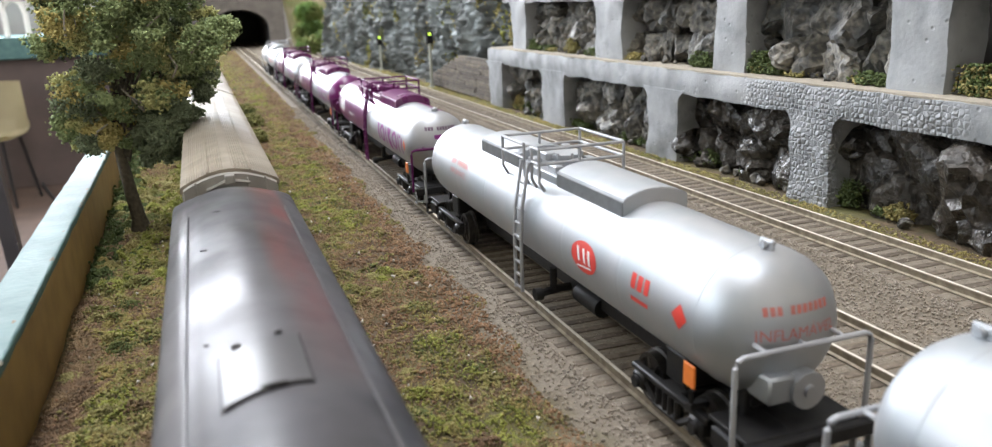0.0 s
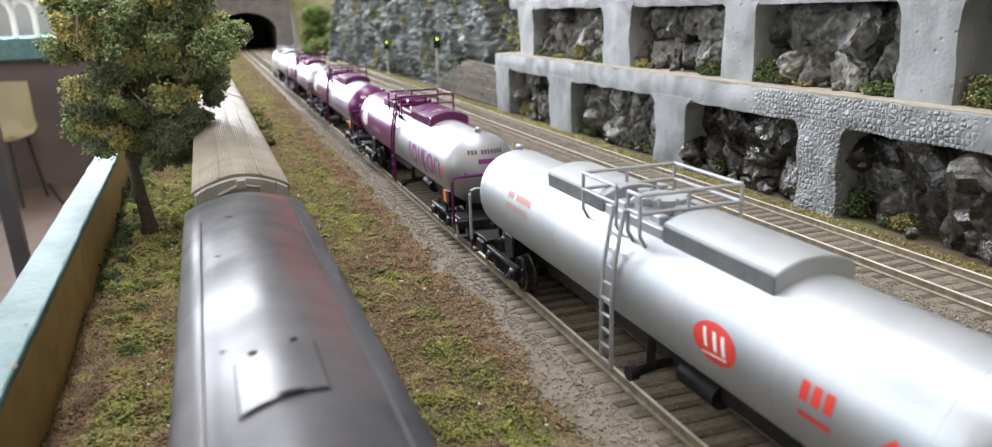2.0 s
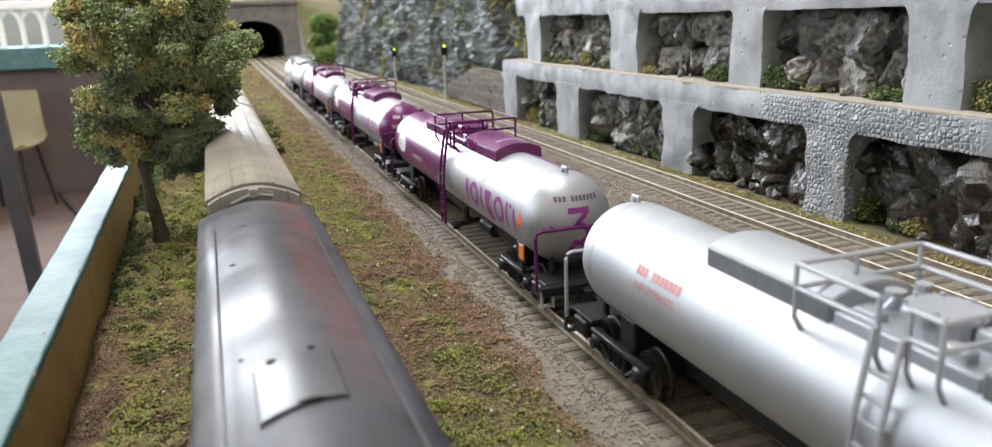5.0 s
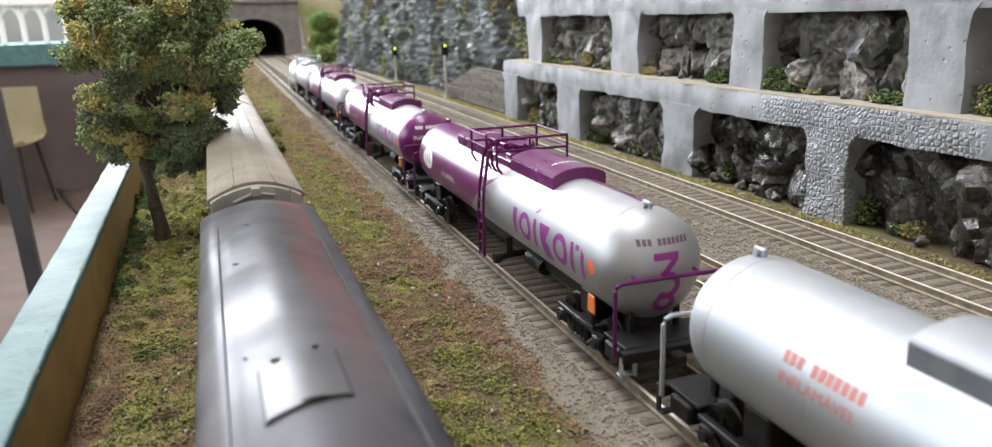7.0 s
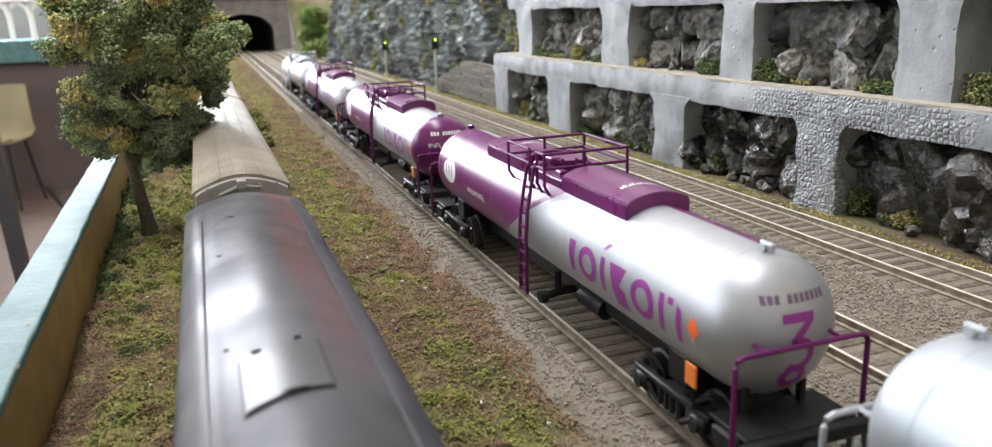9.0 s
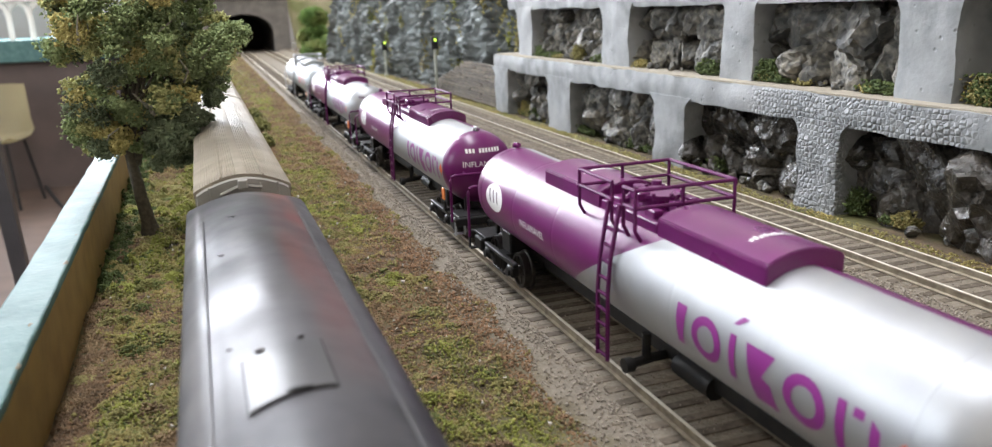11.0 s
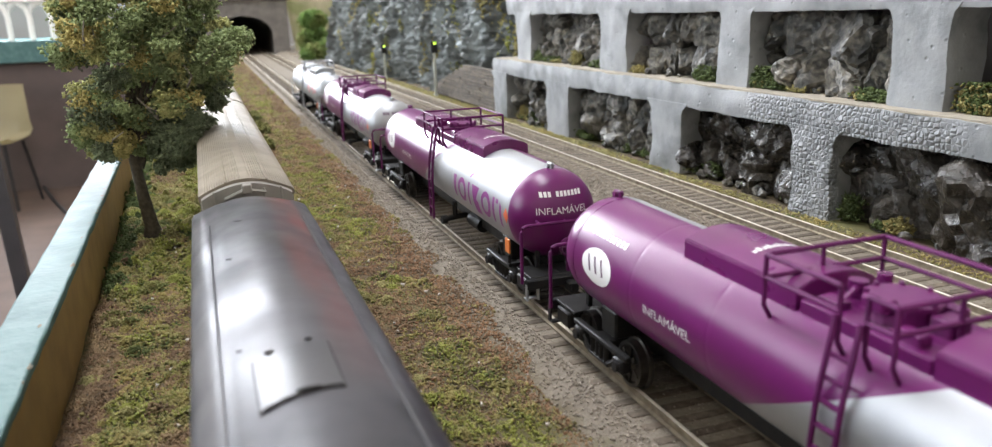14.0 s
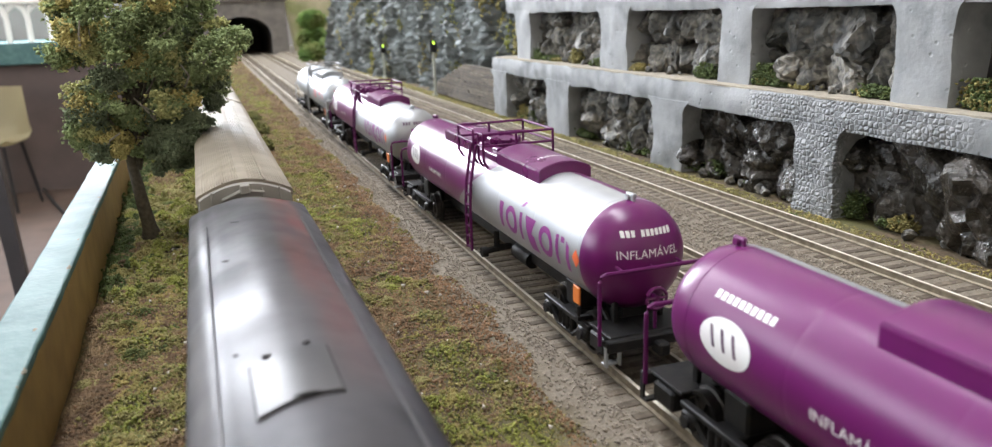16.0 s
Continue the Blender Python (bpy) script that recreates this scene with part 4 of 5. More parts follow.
def crumbs(name, spots, mat, stone=False):
    """Joined small crumbs, blunt for stones and spiky for foam: spots are (x, y, z, radius)."""
    s = np.array(spots)
    n = len(s)
    rng = np.random.default_rng(n)
    if stone:
        bv = np.array([(1, 0, 0), (-1, 0, 0), (0, 1, 0), (0, -1, 0), (0, 0, 1), (0, 0, -1)], float)
        bf = np.array([(0, 2, 4), (2, 1, 4), (1, 3, 4), (3, 0, 4), (2, 0, 5), (1, 2, 5), (3, 1, 5), (0, 3, 5)])
    else:
        bv = np.array([(1, 1, 1), (-1, -1, 1), (-1, 1, -1), (1, -1, -1)], float) * 0.8
        bf = np.array([(0, 1, 3), (0, 2, 1), (0, 3, 2), (1, 2, 3)])
    m = len(bv)
    co = bv[None] * rng.uniform(0.6, 1.35, (n, m, 1)) + rng.uniform(-0.4, 0.4, (n, m, 3))
    if not stone:
        a = rng.uniform(0, 2 * math.pi, n)
        ca, sa = np.cos(a)[:, None], np.sin(a)[:, None]
        co = np.stack([co[..., 0] * ca - co[..., 1] * sa, co[..., 0] * sa + co[..., 1] * ca, co[..., 2]], -1)
    co = (co * s[:, None, 3:4] + s[:, None, :3]) * MM
    fc = (bf[None] + (np.arange(n) * m)[:, None, None]).reshape(-1, 3)
    me = bpy.data.meshes.new(name)
    me.vertices.add(n * m)
    me.vertices.foreach_set("co", co.reshape(-1))
    me.loops.add(len(fc) * 3)
    me.loops.foreach_set("vertex_index", fc.reshape(-1).astype(np.int32))
    me.polygons.add(len(fc))
    me.polygons.foreach_set("loop_start", np.arange(0, len(fc) * 3, 3, dtype=np.int32))
    me.update(calc_edges=True)
    me.materials.append(mat)
    return new(name, me)


# ---- the room beyond the layout ----


def build_layout_table():
    """The trestle table that carries the layout."""
    top = empty("layout_table", 0, 0, -750)
    tagged(top, "wooden layout table on square legs", "table")
    for x0, x1, y0, y1 in ((-40, 420, -160, 2040), (-60, 690, 2044, 2520)):
        bm = bmesh.new()
        box(bm, x0, x1, y0, y1, 705, 740)
        part("table_top", bm, OCHRE, top)
        for lx in (x0 + 40, x1 - 40):
            for ly in (y0 + 60, y1 - 60):
                bm = bmesh.new()
                box(bm, lx - 25, lx + 25, ly - 25, ly + 25, 0, 704, 3)
                part("leg", bm, OCHRE, top)


def build_far_room():
    # shell chair
    top = empty("plastic_chair", -985, 4250, -750)
    top.scale = (0.66, 0.66, 0.7)
    top.rotation_euler = (0, 0, radians(-14))
    tagged(top, "cream moulded plastic chair on dark metal legs", "chair")
    bm = bmesh.new()
    n = 10
    prof = [(-210, 455), (-150, 435), (-40, 425), (110, 432), (180, 470), (205, 560), (222, 680), (235, 800)]
    rows = []
    for y, z in prof:
        rows.append([])
        for k in range(n + 1):
            u = -1 + 2 * k / n
            w = 215 if z < 500 else 215 - (z - 500) * 0.08
            rows[-1].append(bm.verts.new((u * w, y - 40 * u * u * (1 if z > 480 else 0), z + 28 * u ** 4 * (1 if z < 500 else 0))))
    for a, c in zip(rows, rows[1:]):
        for k in range(n):
            bm.faces.new((a[k], a[k + 1], c[k + 1], c[k]))
    r = bmesh.ops.solidify(bm, geom=bm.faces[:], thickness=6)
    part("seat_shell", bm, CREAM, top, smooth=50)
    for sx in (-1, 1):
        for sy in (-1, 1):
            bm = bmesh.new()
            tube(bm, [(sx * 150, sy * 130, 430), (sx * 195, sy * 190, 0)], 11, 8)
            part("leg", bm, BLACK, top)
    # second layout on a trestle, with a teal edge
    top = empty("far_table", -700, 4800, -750)
    tagged(top, "second layout table with a teal painted edge and painted shade beneath", "table")
    bm = bmesh.new()
    box(bm, -900, 560, -220, 690, 648, 755, 6)
    part("table_edge", bm, TEAL, top, "teal painted table edge")
    # solid dark brown block stands in for the shadow under the table
    bm = bmesh.new()
    box(bm, -880, 540, -180, 690, 0, 646)
    part("skirt", bm, TABLE_SHADE, top, "dark brown block painting the shadow under the table")
    # white arched model viaduct on it
    top = empty("model_viaduct", -830, 4640, 5)
    top.scale = (1, 1, 1.25)
    tagged(top, "white arched model viaduct on the far table", "model bridge")
    for k in range(7):
        bm = bmesh.new()
        x = -260 + k * 95
        tube(bm, [(x, 0, 0), (x, 0, 90), (x + 14, 0, 130), (x + 46, 0, 150)], 13, 8)
        tube(bm, [(x, 0, 90), (x - 14, 0, 130), (x - 46, 0, 150)], 13, 8)
        part("pier", bm, CEILING, top)
    bm = bmesh.new()
    box(bm, -320, 380, -35, 35, 148, 178, 5)
    part("deck", bm, CEILING, top)
    # leaning steel trestle leg near the layout edge
    top = empty("trestle_leg", -378, 1600, -750)
    tagged(top, "dark grey steel trestle leg on the floor", "trestle")
    bm = bmesh.new()
    tube(bm, [(26, 0, 0), (0, 0, 735)], 18, 4)
    part("leg_bar", bm, LEG, top)
    bm = bmesh.new()
    box(bm, -19, 71, -45, 45, 0, 8, 2)
    part("foot_plate", bm, LEG, top)
    # cable lying on the floor
    bm = bmesh.new()
    tube(bm, [(-1100, 5420, -743), (-990, 5065, -743), (-771, 4258, -743), (-600, 3700, -743)], 9, 6)
    tagged(part("floor_cable", bm, BLACK), "dark cable lying on the brown floor", "cable")


CREAM = material("cream_plastic", (0.38, 0.33, 0.20), (0.34, 0.29, 0.175), 200, 0.4)
TABLE_SHADE = material("dark_table_shade", (0.085, 0.062, 0.056), (0.065, 0.048, 0.044), 150, 0.8)
LEG = material("grey_steel", (0.07, 0.07, 0.08), (0.055, 0.055, 0.065), 60, 0.45, 0.4)


# ---- tree ----


def build_tree():
    top = empty("model_tree", -30.3, 344, -3)
    tagged(top, "model tree with olive and yellowing foam foliage on a dark trunk", "tree")
    rng = random.Random(11)
    bm = bmesh.new()
    tube(bm, [(0, 0, -2), (-0.6, 0, 6), (-1.6, 0, 16), (-3.0, 0, 27), (-4.0, 0, 38), (-2, 0, 60), (2, 0, 85)], 3.3, 12, 1.0)
    for v in bm.verts:
        f = max(0, 1 - (v.co.z + 2) / 7)
        v.co.x *= 1 + 0.5 * f
        v.co.y *= 1 + 0.5 * f
        v.co += Vector((noise.noise(v.co * 0.4), noise.noise(v.co * 0.4 + Vector((5, 0, 0))), 0)) * 0.5
    trunk = part("trunk", bm, BARK, top, smooth=70)
    clumps = []
    for k in range(104):
        inner = k % 6 == 0
        while True:
            p = Vector((rng.uniform(-1, 1), rng.uniform(-1, 0.6), rng.uniform(-1, 1)))
            if (0.05 if inner else 0.55) < p.length < (0.55 if inner else 1):
                break
        c = Vector((6 + p.x * 32, p.y * 25, 74 + p.z * 39))
        clumps.append((c, rng.uniform(5.0, 10.0)))
    # low lobes that hang over the parked train and the board
    for k in range(8):
        clumps.append((Vector((10 + rng.uniform(-3, 7), rng.uniform(-10, 8), rng.uniform(31, 50))), rng.uniform(4.5, 6.5)))
        clumps.append((Vector((-15 + rng.uniform(-7, 7), rng.uniform(-10, 8), rng.uniform(35, 48))), rng.uniform(4.5, 7)))
    for k in range(14):
        f = rng.random()
        clumps.append((Vector((9 + 20 * f + rng.uniform(-3, 3), rng.uniform(-12, 10), 33 + 20 * f + rng.uniform(-2, 7))), rng.uniform(4.5, 6.5)))
    for k in range(14):
        clumps.append((Vector((12 + rng.uniform(-5, 6), rng.uniform(-9, 6), rng.uniform(33, 57))), rng.uniform(4.5, 6.2)))
    for k in range(14):
        f = rng.random()
        clumps.append((Vector((17 + 9 * f + rng.uniform(-3, 3), rng.uniform(-10, 8), 55 + 22 * f + rng.uniform(-4, 4))), rng.uniform(5, 7)))
    for dx, dz in ((36, 77), (41, 81), (45, 79)):
        clumps.append((Vector((dx, rng.uniform(-6, 4), dz)), 4.6))
    for c, r in clumps[::6]:
        bm = bmesh.new()
        tube(bm, [(-2 + rng.uniform(-1, 1), 0, rng.uniform(28, 55)), (c.x * 0.45, c.y * 0.5, c.z * 0.55 + 20), tuple(c)], 0.9, 5, 0.3)
        part("limb", bm, BARK, trunk)
    pools = {"green": [], "olive": [], "yellow": [], "dark": []}
    for c, r in clumps:
        # lit top and left side put into the tints: paler upward and leftward
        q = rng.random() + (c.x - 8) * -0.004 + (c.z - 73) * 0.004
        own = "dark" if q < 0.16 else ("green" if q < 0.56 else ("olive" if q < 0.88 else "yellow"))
        # shade under the crown's right side painted in as dark foam
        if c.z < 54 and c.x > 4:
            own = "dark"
        for sub in range(7):
            # each clump is a loose bunch of ragged sprays, mostly of one tint
            o = Vector((rng.gauss(0, 1), rng.gauss(0, 1), rng.gauss(0, 1))).normalized() * r * rng.uniform(0.1, 0.75)
            rr = r * rng.uniform(0.28, 0.5)
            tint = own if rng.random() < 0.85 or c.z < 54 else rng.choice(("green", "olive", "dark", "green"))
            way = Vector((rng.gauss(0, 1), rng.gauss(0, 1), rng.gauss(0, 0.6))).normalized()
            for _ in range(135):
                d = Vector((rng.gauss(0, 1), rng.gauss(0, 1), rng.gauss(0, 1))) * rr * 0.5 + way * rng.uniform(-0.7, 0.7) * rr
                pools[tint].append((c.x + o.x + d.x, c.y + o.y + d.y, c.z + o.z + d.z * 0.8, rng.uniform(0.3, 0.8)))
    # bare twigs that stand out of the foam
    for k in range(22):
        c, r = clumps[rng.randrange(104)]
        if c.y > 4:
            continue
        a = Vector((c.x * 0.8, c.y - r * 0.5, c.z - 6))
        bend = Vector((rng.uniform(-4, 4), -rng.uniform(2, 5), rng.uniform(3, 7)))
        bm = bmesh.new()
        tube(bm, [a, a + bend, a + bend + Vector((rng.uniform(-5, 5), -1.5, rng.uniform(1, 5)))], 0.5, 5, 0.25)
        part("twig", bm, TWIG, trunk, "bare pale twig")
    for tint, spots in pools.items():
        crown = crumbs("crown", spots, {"green": LEAF_GREEN, "olive": LEAF_OLIVE, "yellow": LEAF_YELLOW, "dark": LEAF_DARK_SHADED}[tint])
        crown.parent = top
        crown["label"] = tint + " foam foliage"
    return top


TWIG = material("pale_twig", (0.34, 0.31, 0.26), (0.22, 0.20, 0.16), 2, 0.8)
LEAF_GREEN = material("green_foam", (0.33, 0.40, 0.19), (0.21, 0.27, 0.125), 4, 0.95, gloss=0.2)
LEAF_OLIVE = material("olive_foam", (0.52, 0.52, 0.23), (0.36, 0.37, 0.16), 4, 0.95, gloss=0.2)
LEAF_YELLOW = material("yellow_foam", (0.54, 0.475, 0.19), (0.40, 0.34, 0.13), 4, 0.95, gloss=0.2)
LEAF_DARK_SHADED = material("dark_and_shaded_foam", (0.21, 0.255, 0.155), (0.13, 0.16, 0.095), 4, 0.95, gloss=0.2)


# ---- room ----


def build_room():
    def slab(name, x0, x1, y0, y1, z0, z1, mat, label, cat):
        bm = bmesh.new()
        box(bm, x0, x1, y0, y1, z0, z1)
        return tagged(part(name, bm, mat), label, cat, kind="structure")
    slab("floor", -2400, 1600, -1600, 5600, -850, -750, ROOM_FLOOR, "brown smooth room floor", "floor")
    slab("ceiling", -2400, 1600, -1600, 5600, 2350, 2450, CEILING, "white plain ceiling", "ceiling")
    slab("wall_south", -2300, 1500, -1600, -1500, -750, 2350, ROOM_WALL, "cream painted end wall", "wall")
    slab("wall_east", 1500, 1600, -1600, 5600, -750, 2350, ROOM_WALL, "cream painted side wall", "wall")
    # end wall with a tall window opening
    for x0, x1, z0, z1 in ((-2300, WX0, -750, 2350), (WX1, 1500, -750, 2350), (WX0, WX1, -750, WZ0), (WX0, WX1, WZ1, 2350)):
        slab("wall_north", x0, x1, 5500, 5600, z0, z1, SHADED_WALL, "end wall in a shaded grey tone round the tall window", "wall")
    # side wall with a wide window opening
    for y0, y1, z0, z1 in ((-1600, 200, -750, 2350), (3200, 5600, -750, 2350), (200, 3200, -750, 150), (200, 3200, 1400, 2350)):
        slab("wall_west", -2400, -2300, y0, y1, z0, z1, ROOM_WALL, "cream painted side wall round the wide window", "wall")
    for name, y, x0, x1, z0, z1 in (("window_1", 5550, WX0, WX1, WZ0, WZ1),):
        top = empty(name, 0, y, 0)
        tagged(top, "tall bright window with a pale frame", "window", kind="structure")
        for a, c, d, e in ((x0, x0 + 50, z0, z1), (x1 - 50, x1, z0, z1), (x0 + 50, x1 - 50, z0, z0 + 50), (x0 + 50, x1 - 50, z1 - 50, z1), ((x0 + x1) / 2 - 20, (x0 + x1) / 2 + 20, z0 + 50, z1 - 50)):
            bm = bmesh.new()
            box(bm, a, c, -25, 25, d, e, 4)
            part("window_frame", bm, CEILING, top)
    # bright sky outside
    bm = bmesh.new()
    box(bm, WX0 - 600, WX1 + 600, 6100, 6110, WZ0 - 600, WZ1 + 600)
    tagged(part("backdrop", bm, SKY), "bright overcast sky outside the window", "sky", kind="structure")
    bm = bmesh.new()
    box(bm, -2910, -2900, -400, 3800, -400, 2000)
    tagged(part("backdrop", bm, SKY), "bright overcast sky outside the window", "sky", kind="structure")


WX0, WX1, WZ0, WZ1 = -1700, -250, 430, 2080
SKY = glow("overcast_sky", (0.85, 0.93, 1.0), 2.2)

# ---- tank cars (local: y along the car, its near end negative) ----
TR, TZ, STRETCH = 13.6, 25.4, 1.082
DISH = ((88.3, 0), (88.1, 3.1), (87.5, 6.2), (86.4, 8.9), (84.8, 11.1), (82.8, 12.7), (80.6, 13.4), (78.2, TR))


def car_part(name, bm, mat, parent, label="", smooth=None):
    bmesh.ops.scale(bm, vec=(1, STRETCH, 1), verts=bm.verts)
    return part(name, bm, mat, parent, label, smooth)


def on_tank(bm, r=TR + 0.07, facing=-1):
    """Bends a flat print, drawn in the (y, z) plane, round the barrel's side."""
    for v in bm.verts:
        a = (v.co.z - TZ + 0.6) / TR
        v.co.x = facing * r * math.cos(a)
        v.co.z = TZ + r * math.sin(a)


def cut_fine(bm, step=0.9):
    zs = [v.co.z for v in bm.verts]
    k = math.floor(min(zs) / step) + 1
    while k * step < max(zs):
        bmesh.ops.bisect_plane(bm, geom=bm.verts[:] + bm.edges[:] + bm.faces[:], plane_co=(0, 0, k * step), plane_no=(0, 0, 1))
        k += 1


def flat_poly(bm, pts):
    bm.faces.new([bm.verts.new((0, y, z)) for y, z in pts])


def ellipse(cy, cz, ry, rz, n=28):
    return [(cy + ry * math.cos(2 * math.pi * k / n), cz + rz * math.sin(2 * math.pi * k / n)) for k in range(n)]


def ring_face(bm, cy, cz, ry, rz, t, a0=0.0, a1=360.0, n=22):
    ins, outs = [], []
    for k in range(n + 1):
        a = radians(a0 + (a1 - a0) * k / n)
        ins.append(bm.verts.new((0, cy + (ry - t) * math.cos(a), cz + (rz - t) * math.sin(a))))
        outs.append(bm.verts.new((0, cy + ry * math.cos(a), cz + rz * math.sin(a))))
    for k in range(n):
        bm.faces.new((ins[k], ins[k + 1], outs[k + 1], outs[k]))


def side_print(name, bm, mat, car, label="", lift=0.07):
    cut_fine(bm)
    on_tank(bm, TR + lift)
    bmesh.ops.recalc_face_normals(bm, faces=bm.faces)
    return car_part(name, bm, mat, car, label)


def words(body, height):
    """Lettering in the built-in font as a flat bmesh in (y, z), reading toward -y on the open side."""
    cu = bpy.data.curves.new("letters", "FONT")
    cu.body, cu.size, cu.align_x, cu.align_y = body, height * 1.4, "CENTER", "CENTER"
    ob = bpy.data.objects.new("letters", cu)
    scene.collection.objects.link(ob)
    me = bpy.data.meshes.new_from_object(ob.evaluated_get(bpy.context.evaluated_depsgraph_get()))
    bpy.data.objects.remove(ob)
    bm = bmesh.new()
    bm.from_mesh(me)
    bpy.data.meshes.remove(me)
    for v in bm.verts:
        v.co = Vector((0, -v.co.x, v.co.y))
    return bm


def livery(name, head_purple):
    """Purple and silver paint split along a raked line at the ladder, with a purple back."""
    m = material(name, (0.41, 0.42, 0.438), (0.375, 0.385, 0.405), 9, 0.5, 0.75, 0.015, 0.6)
    nt = m.node_tree
    b = nt.nodes["Principled BSDF"]
    base = b.inputs["Base Color"].links[0].from_socket
    tc = nt.nodes.new("ShaderNodeTexCoord")
    sep = nt.nodes.new("ShaderNodeSeparateXYZ")
    nt.links.new(tc.outputs["Object"], sep.inputs[0])

    def calc(op, a, c):
        n = nt.nodes.new("ShaderNodeMath")
        n.operation = op
        for s, v in zip(n.inputs, (a, c)):
            if isinstance(v, (int, float)):
                s.default_value = v
            else:
                nt.links.new(v, s)
        return n.outputs[0]
    rake = calc("ADD", sep.outputs["Y"], calc("MULTIPLY", sep.outputs["Z"], 1.9))
    mask = calc("GREATER_THAN", rake, 0.052)
    mask = calc("MAXIMUM", mask, calc("MULTIPLY", calc("GREATER_THAN", sep.outputs["X"], 0.0017), calc("GREATER_THAN", sep.outputs["Y"], -0.0845)))
    mask = calc("MULTIPLY", mask, calc("SUBTRACT", 1.0, calc("MULTIPLY", calc("GREATER_THAN", sep.outputs["X"], 0.0017), calc("GREATER_THAN", sep.outputs["Y"], 0.046))))
    if head_purple:
        mask = calc("MAXIMUM", mask, calc("LESS_THAN", sep.outputs["Y"], -0.0855))
    mix = nt.nodes.new("ShaderNodeMix")
    mix.data_type = "RGBA"
    nt.links.new(mask, mix.inputs[0])
    nt.links.new(base, mix.inputs[6])
    mix.inputs[7].default_value = (0.126, 0.009, 0.101, 1)
    nt.links.new(mix.outputs[2], b.inputs["Base Color"])
    grain = b.inputs["Roughness"].links[0].from_socket
    nt.links.new(calc("MULTIPLY", grain, calc("SUBTRACT", 1.0, calc("MULTIPLY", mask, 0.4))), b.inputs["Roughness"])
    nt.links.new(calc("MULTIPLY", calc("SUBTRACT", 1.0, mask), 0.75), b.inputs["Metallic"])
    return m


def wheelset_mesh():
    bm = bmesh.new()
    for s in (-1, 1):
        vs0 = len(bm.verts)
        prof = [(s * 6.3, 0.0), (s * 6.3, 1.4), (s * 6.8, 1.8), (s * 6.8, 4.2), (s * 6.4, 4.6), (s * 6.2, 6.1), (s * 7.0, 6.1), (s * 7.3, 5.55), (s * 9.3, 5.4), (s * 9.3, 4.6), (s * 8.7, 4.2), (s * 8.6, 1.8), (s * 9.4, 1.3), (s * 9.4, 0.0)]
        lathe_y(bm, prof, 28)
    tube(bm, [(0, -9, 0), (0, 9, 0)], 1.0, 10)
    for v in bm.verts:
        v.co = Vector((v.co.y, -v.co.x, v.co.z))
    # spoke-like relief marks
    for s in (-1, 1):
        for k in range(6):
            a = k * math.pi / 3
            tube(bm, [(s * 8.75, 1.6 * math.cos(a), 1.6 * math.sin(a)), (s * 8.75, 4.3 * math.cos(a), 4.3 * math.sin(a))], 0.35, 5)
    bmesh.ops.recalc_face_normals(bm, faces=bm.faces)
    return mesh_of("wheelset", bm, WHEEL, smooth=40)


WHEELS = []


def bogie(car, y):
    """A cast two-axle bogie with side frames, springs and axle boxes outside the wheels."""
    bm = bmesh.new()
    for s in (-1, 1):
        x = s * 11.2
        box(bm, x - 0.9, x + 0.9, -13.5, 13.5, 7.2, 8.6, 0.3, 1)
        for d in (-1, 1):
            tube(bm, [(x, d * 11, 7.6), (x, d * 5.0, 3.6), (x, 0, 3.2)], 0.85, 6)
            box(bm, x - 1.3, x + 1.3, d * 10.3 - 2.2, d * 10.3 + 2.2, 3.9, 7.4, 0.5, 1)
            tube(bm, [(x + s * 1.2, d * 10.3, 5.5), (x + s * 2.0, d * 10.3, 5.5)], 1.3, 10)
            for q in (-1.2, 1.2):
                tube(bm, [(x, d * 2.2 + q, 3.4), (x, d * 2.2 + q, 7.2)], 0.95, 8)
        box(bm, x - 1.0, x + 1.0, -5.0, 5.0, 2.6, 3.6, 0.3, 1)
    box(bm, -11, 11, -3.4, 3.4, 5.6, 8.6, 0.4, 1)
    box(bm, -9, 9, -14.2, -13.2, 6.6, 8.0, 0.2, 1)
    box(bm, -9, 9, 13.2, 14.2, 6.6, 8.0, 0.2, 1)
    for d in (-1, 1):
        tube(bm, [(-10, d * 4.0, 3.0), (10, d * 4.0, 3.0)], 0.5, 6)
    ob = part("bogie", bm, BLACK, car, "black cast bogie", smooth=40)
    ob.location = Vector((0, y, 0)) * MM
    for d in (-1, 1):
        w = shared("wheelset", WHEEL_MESH, ob, (0, d * 10.3, 5.45))
        WHEELS.append((w, d * 10.3))
    return ob


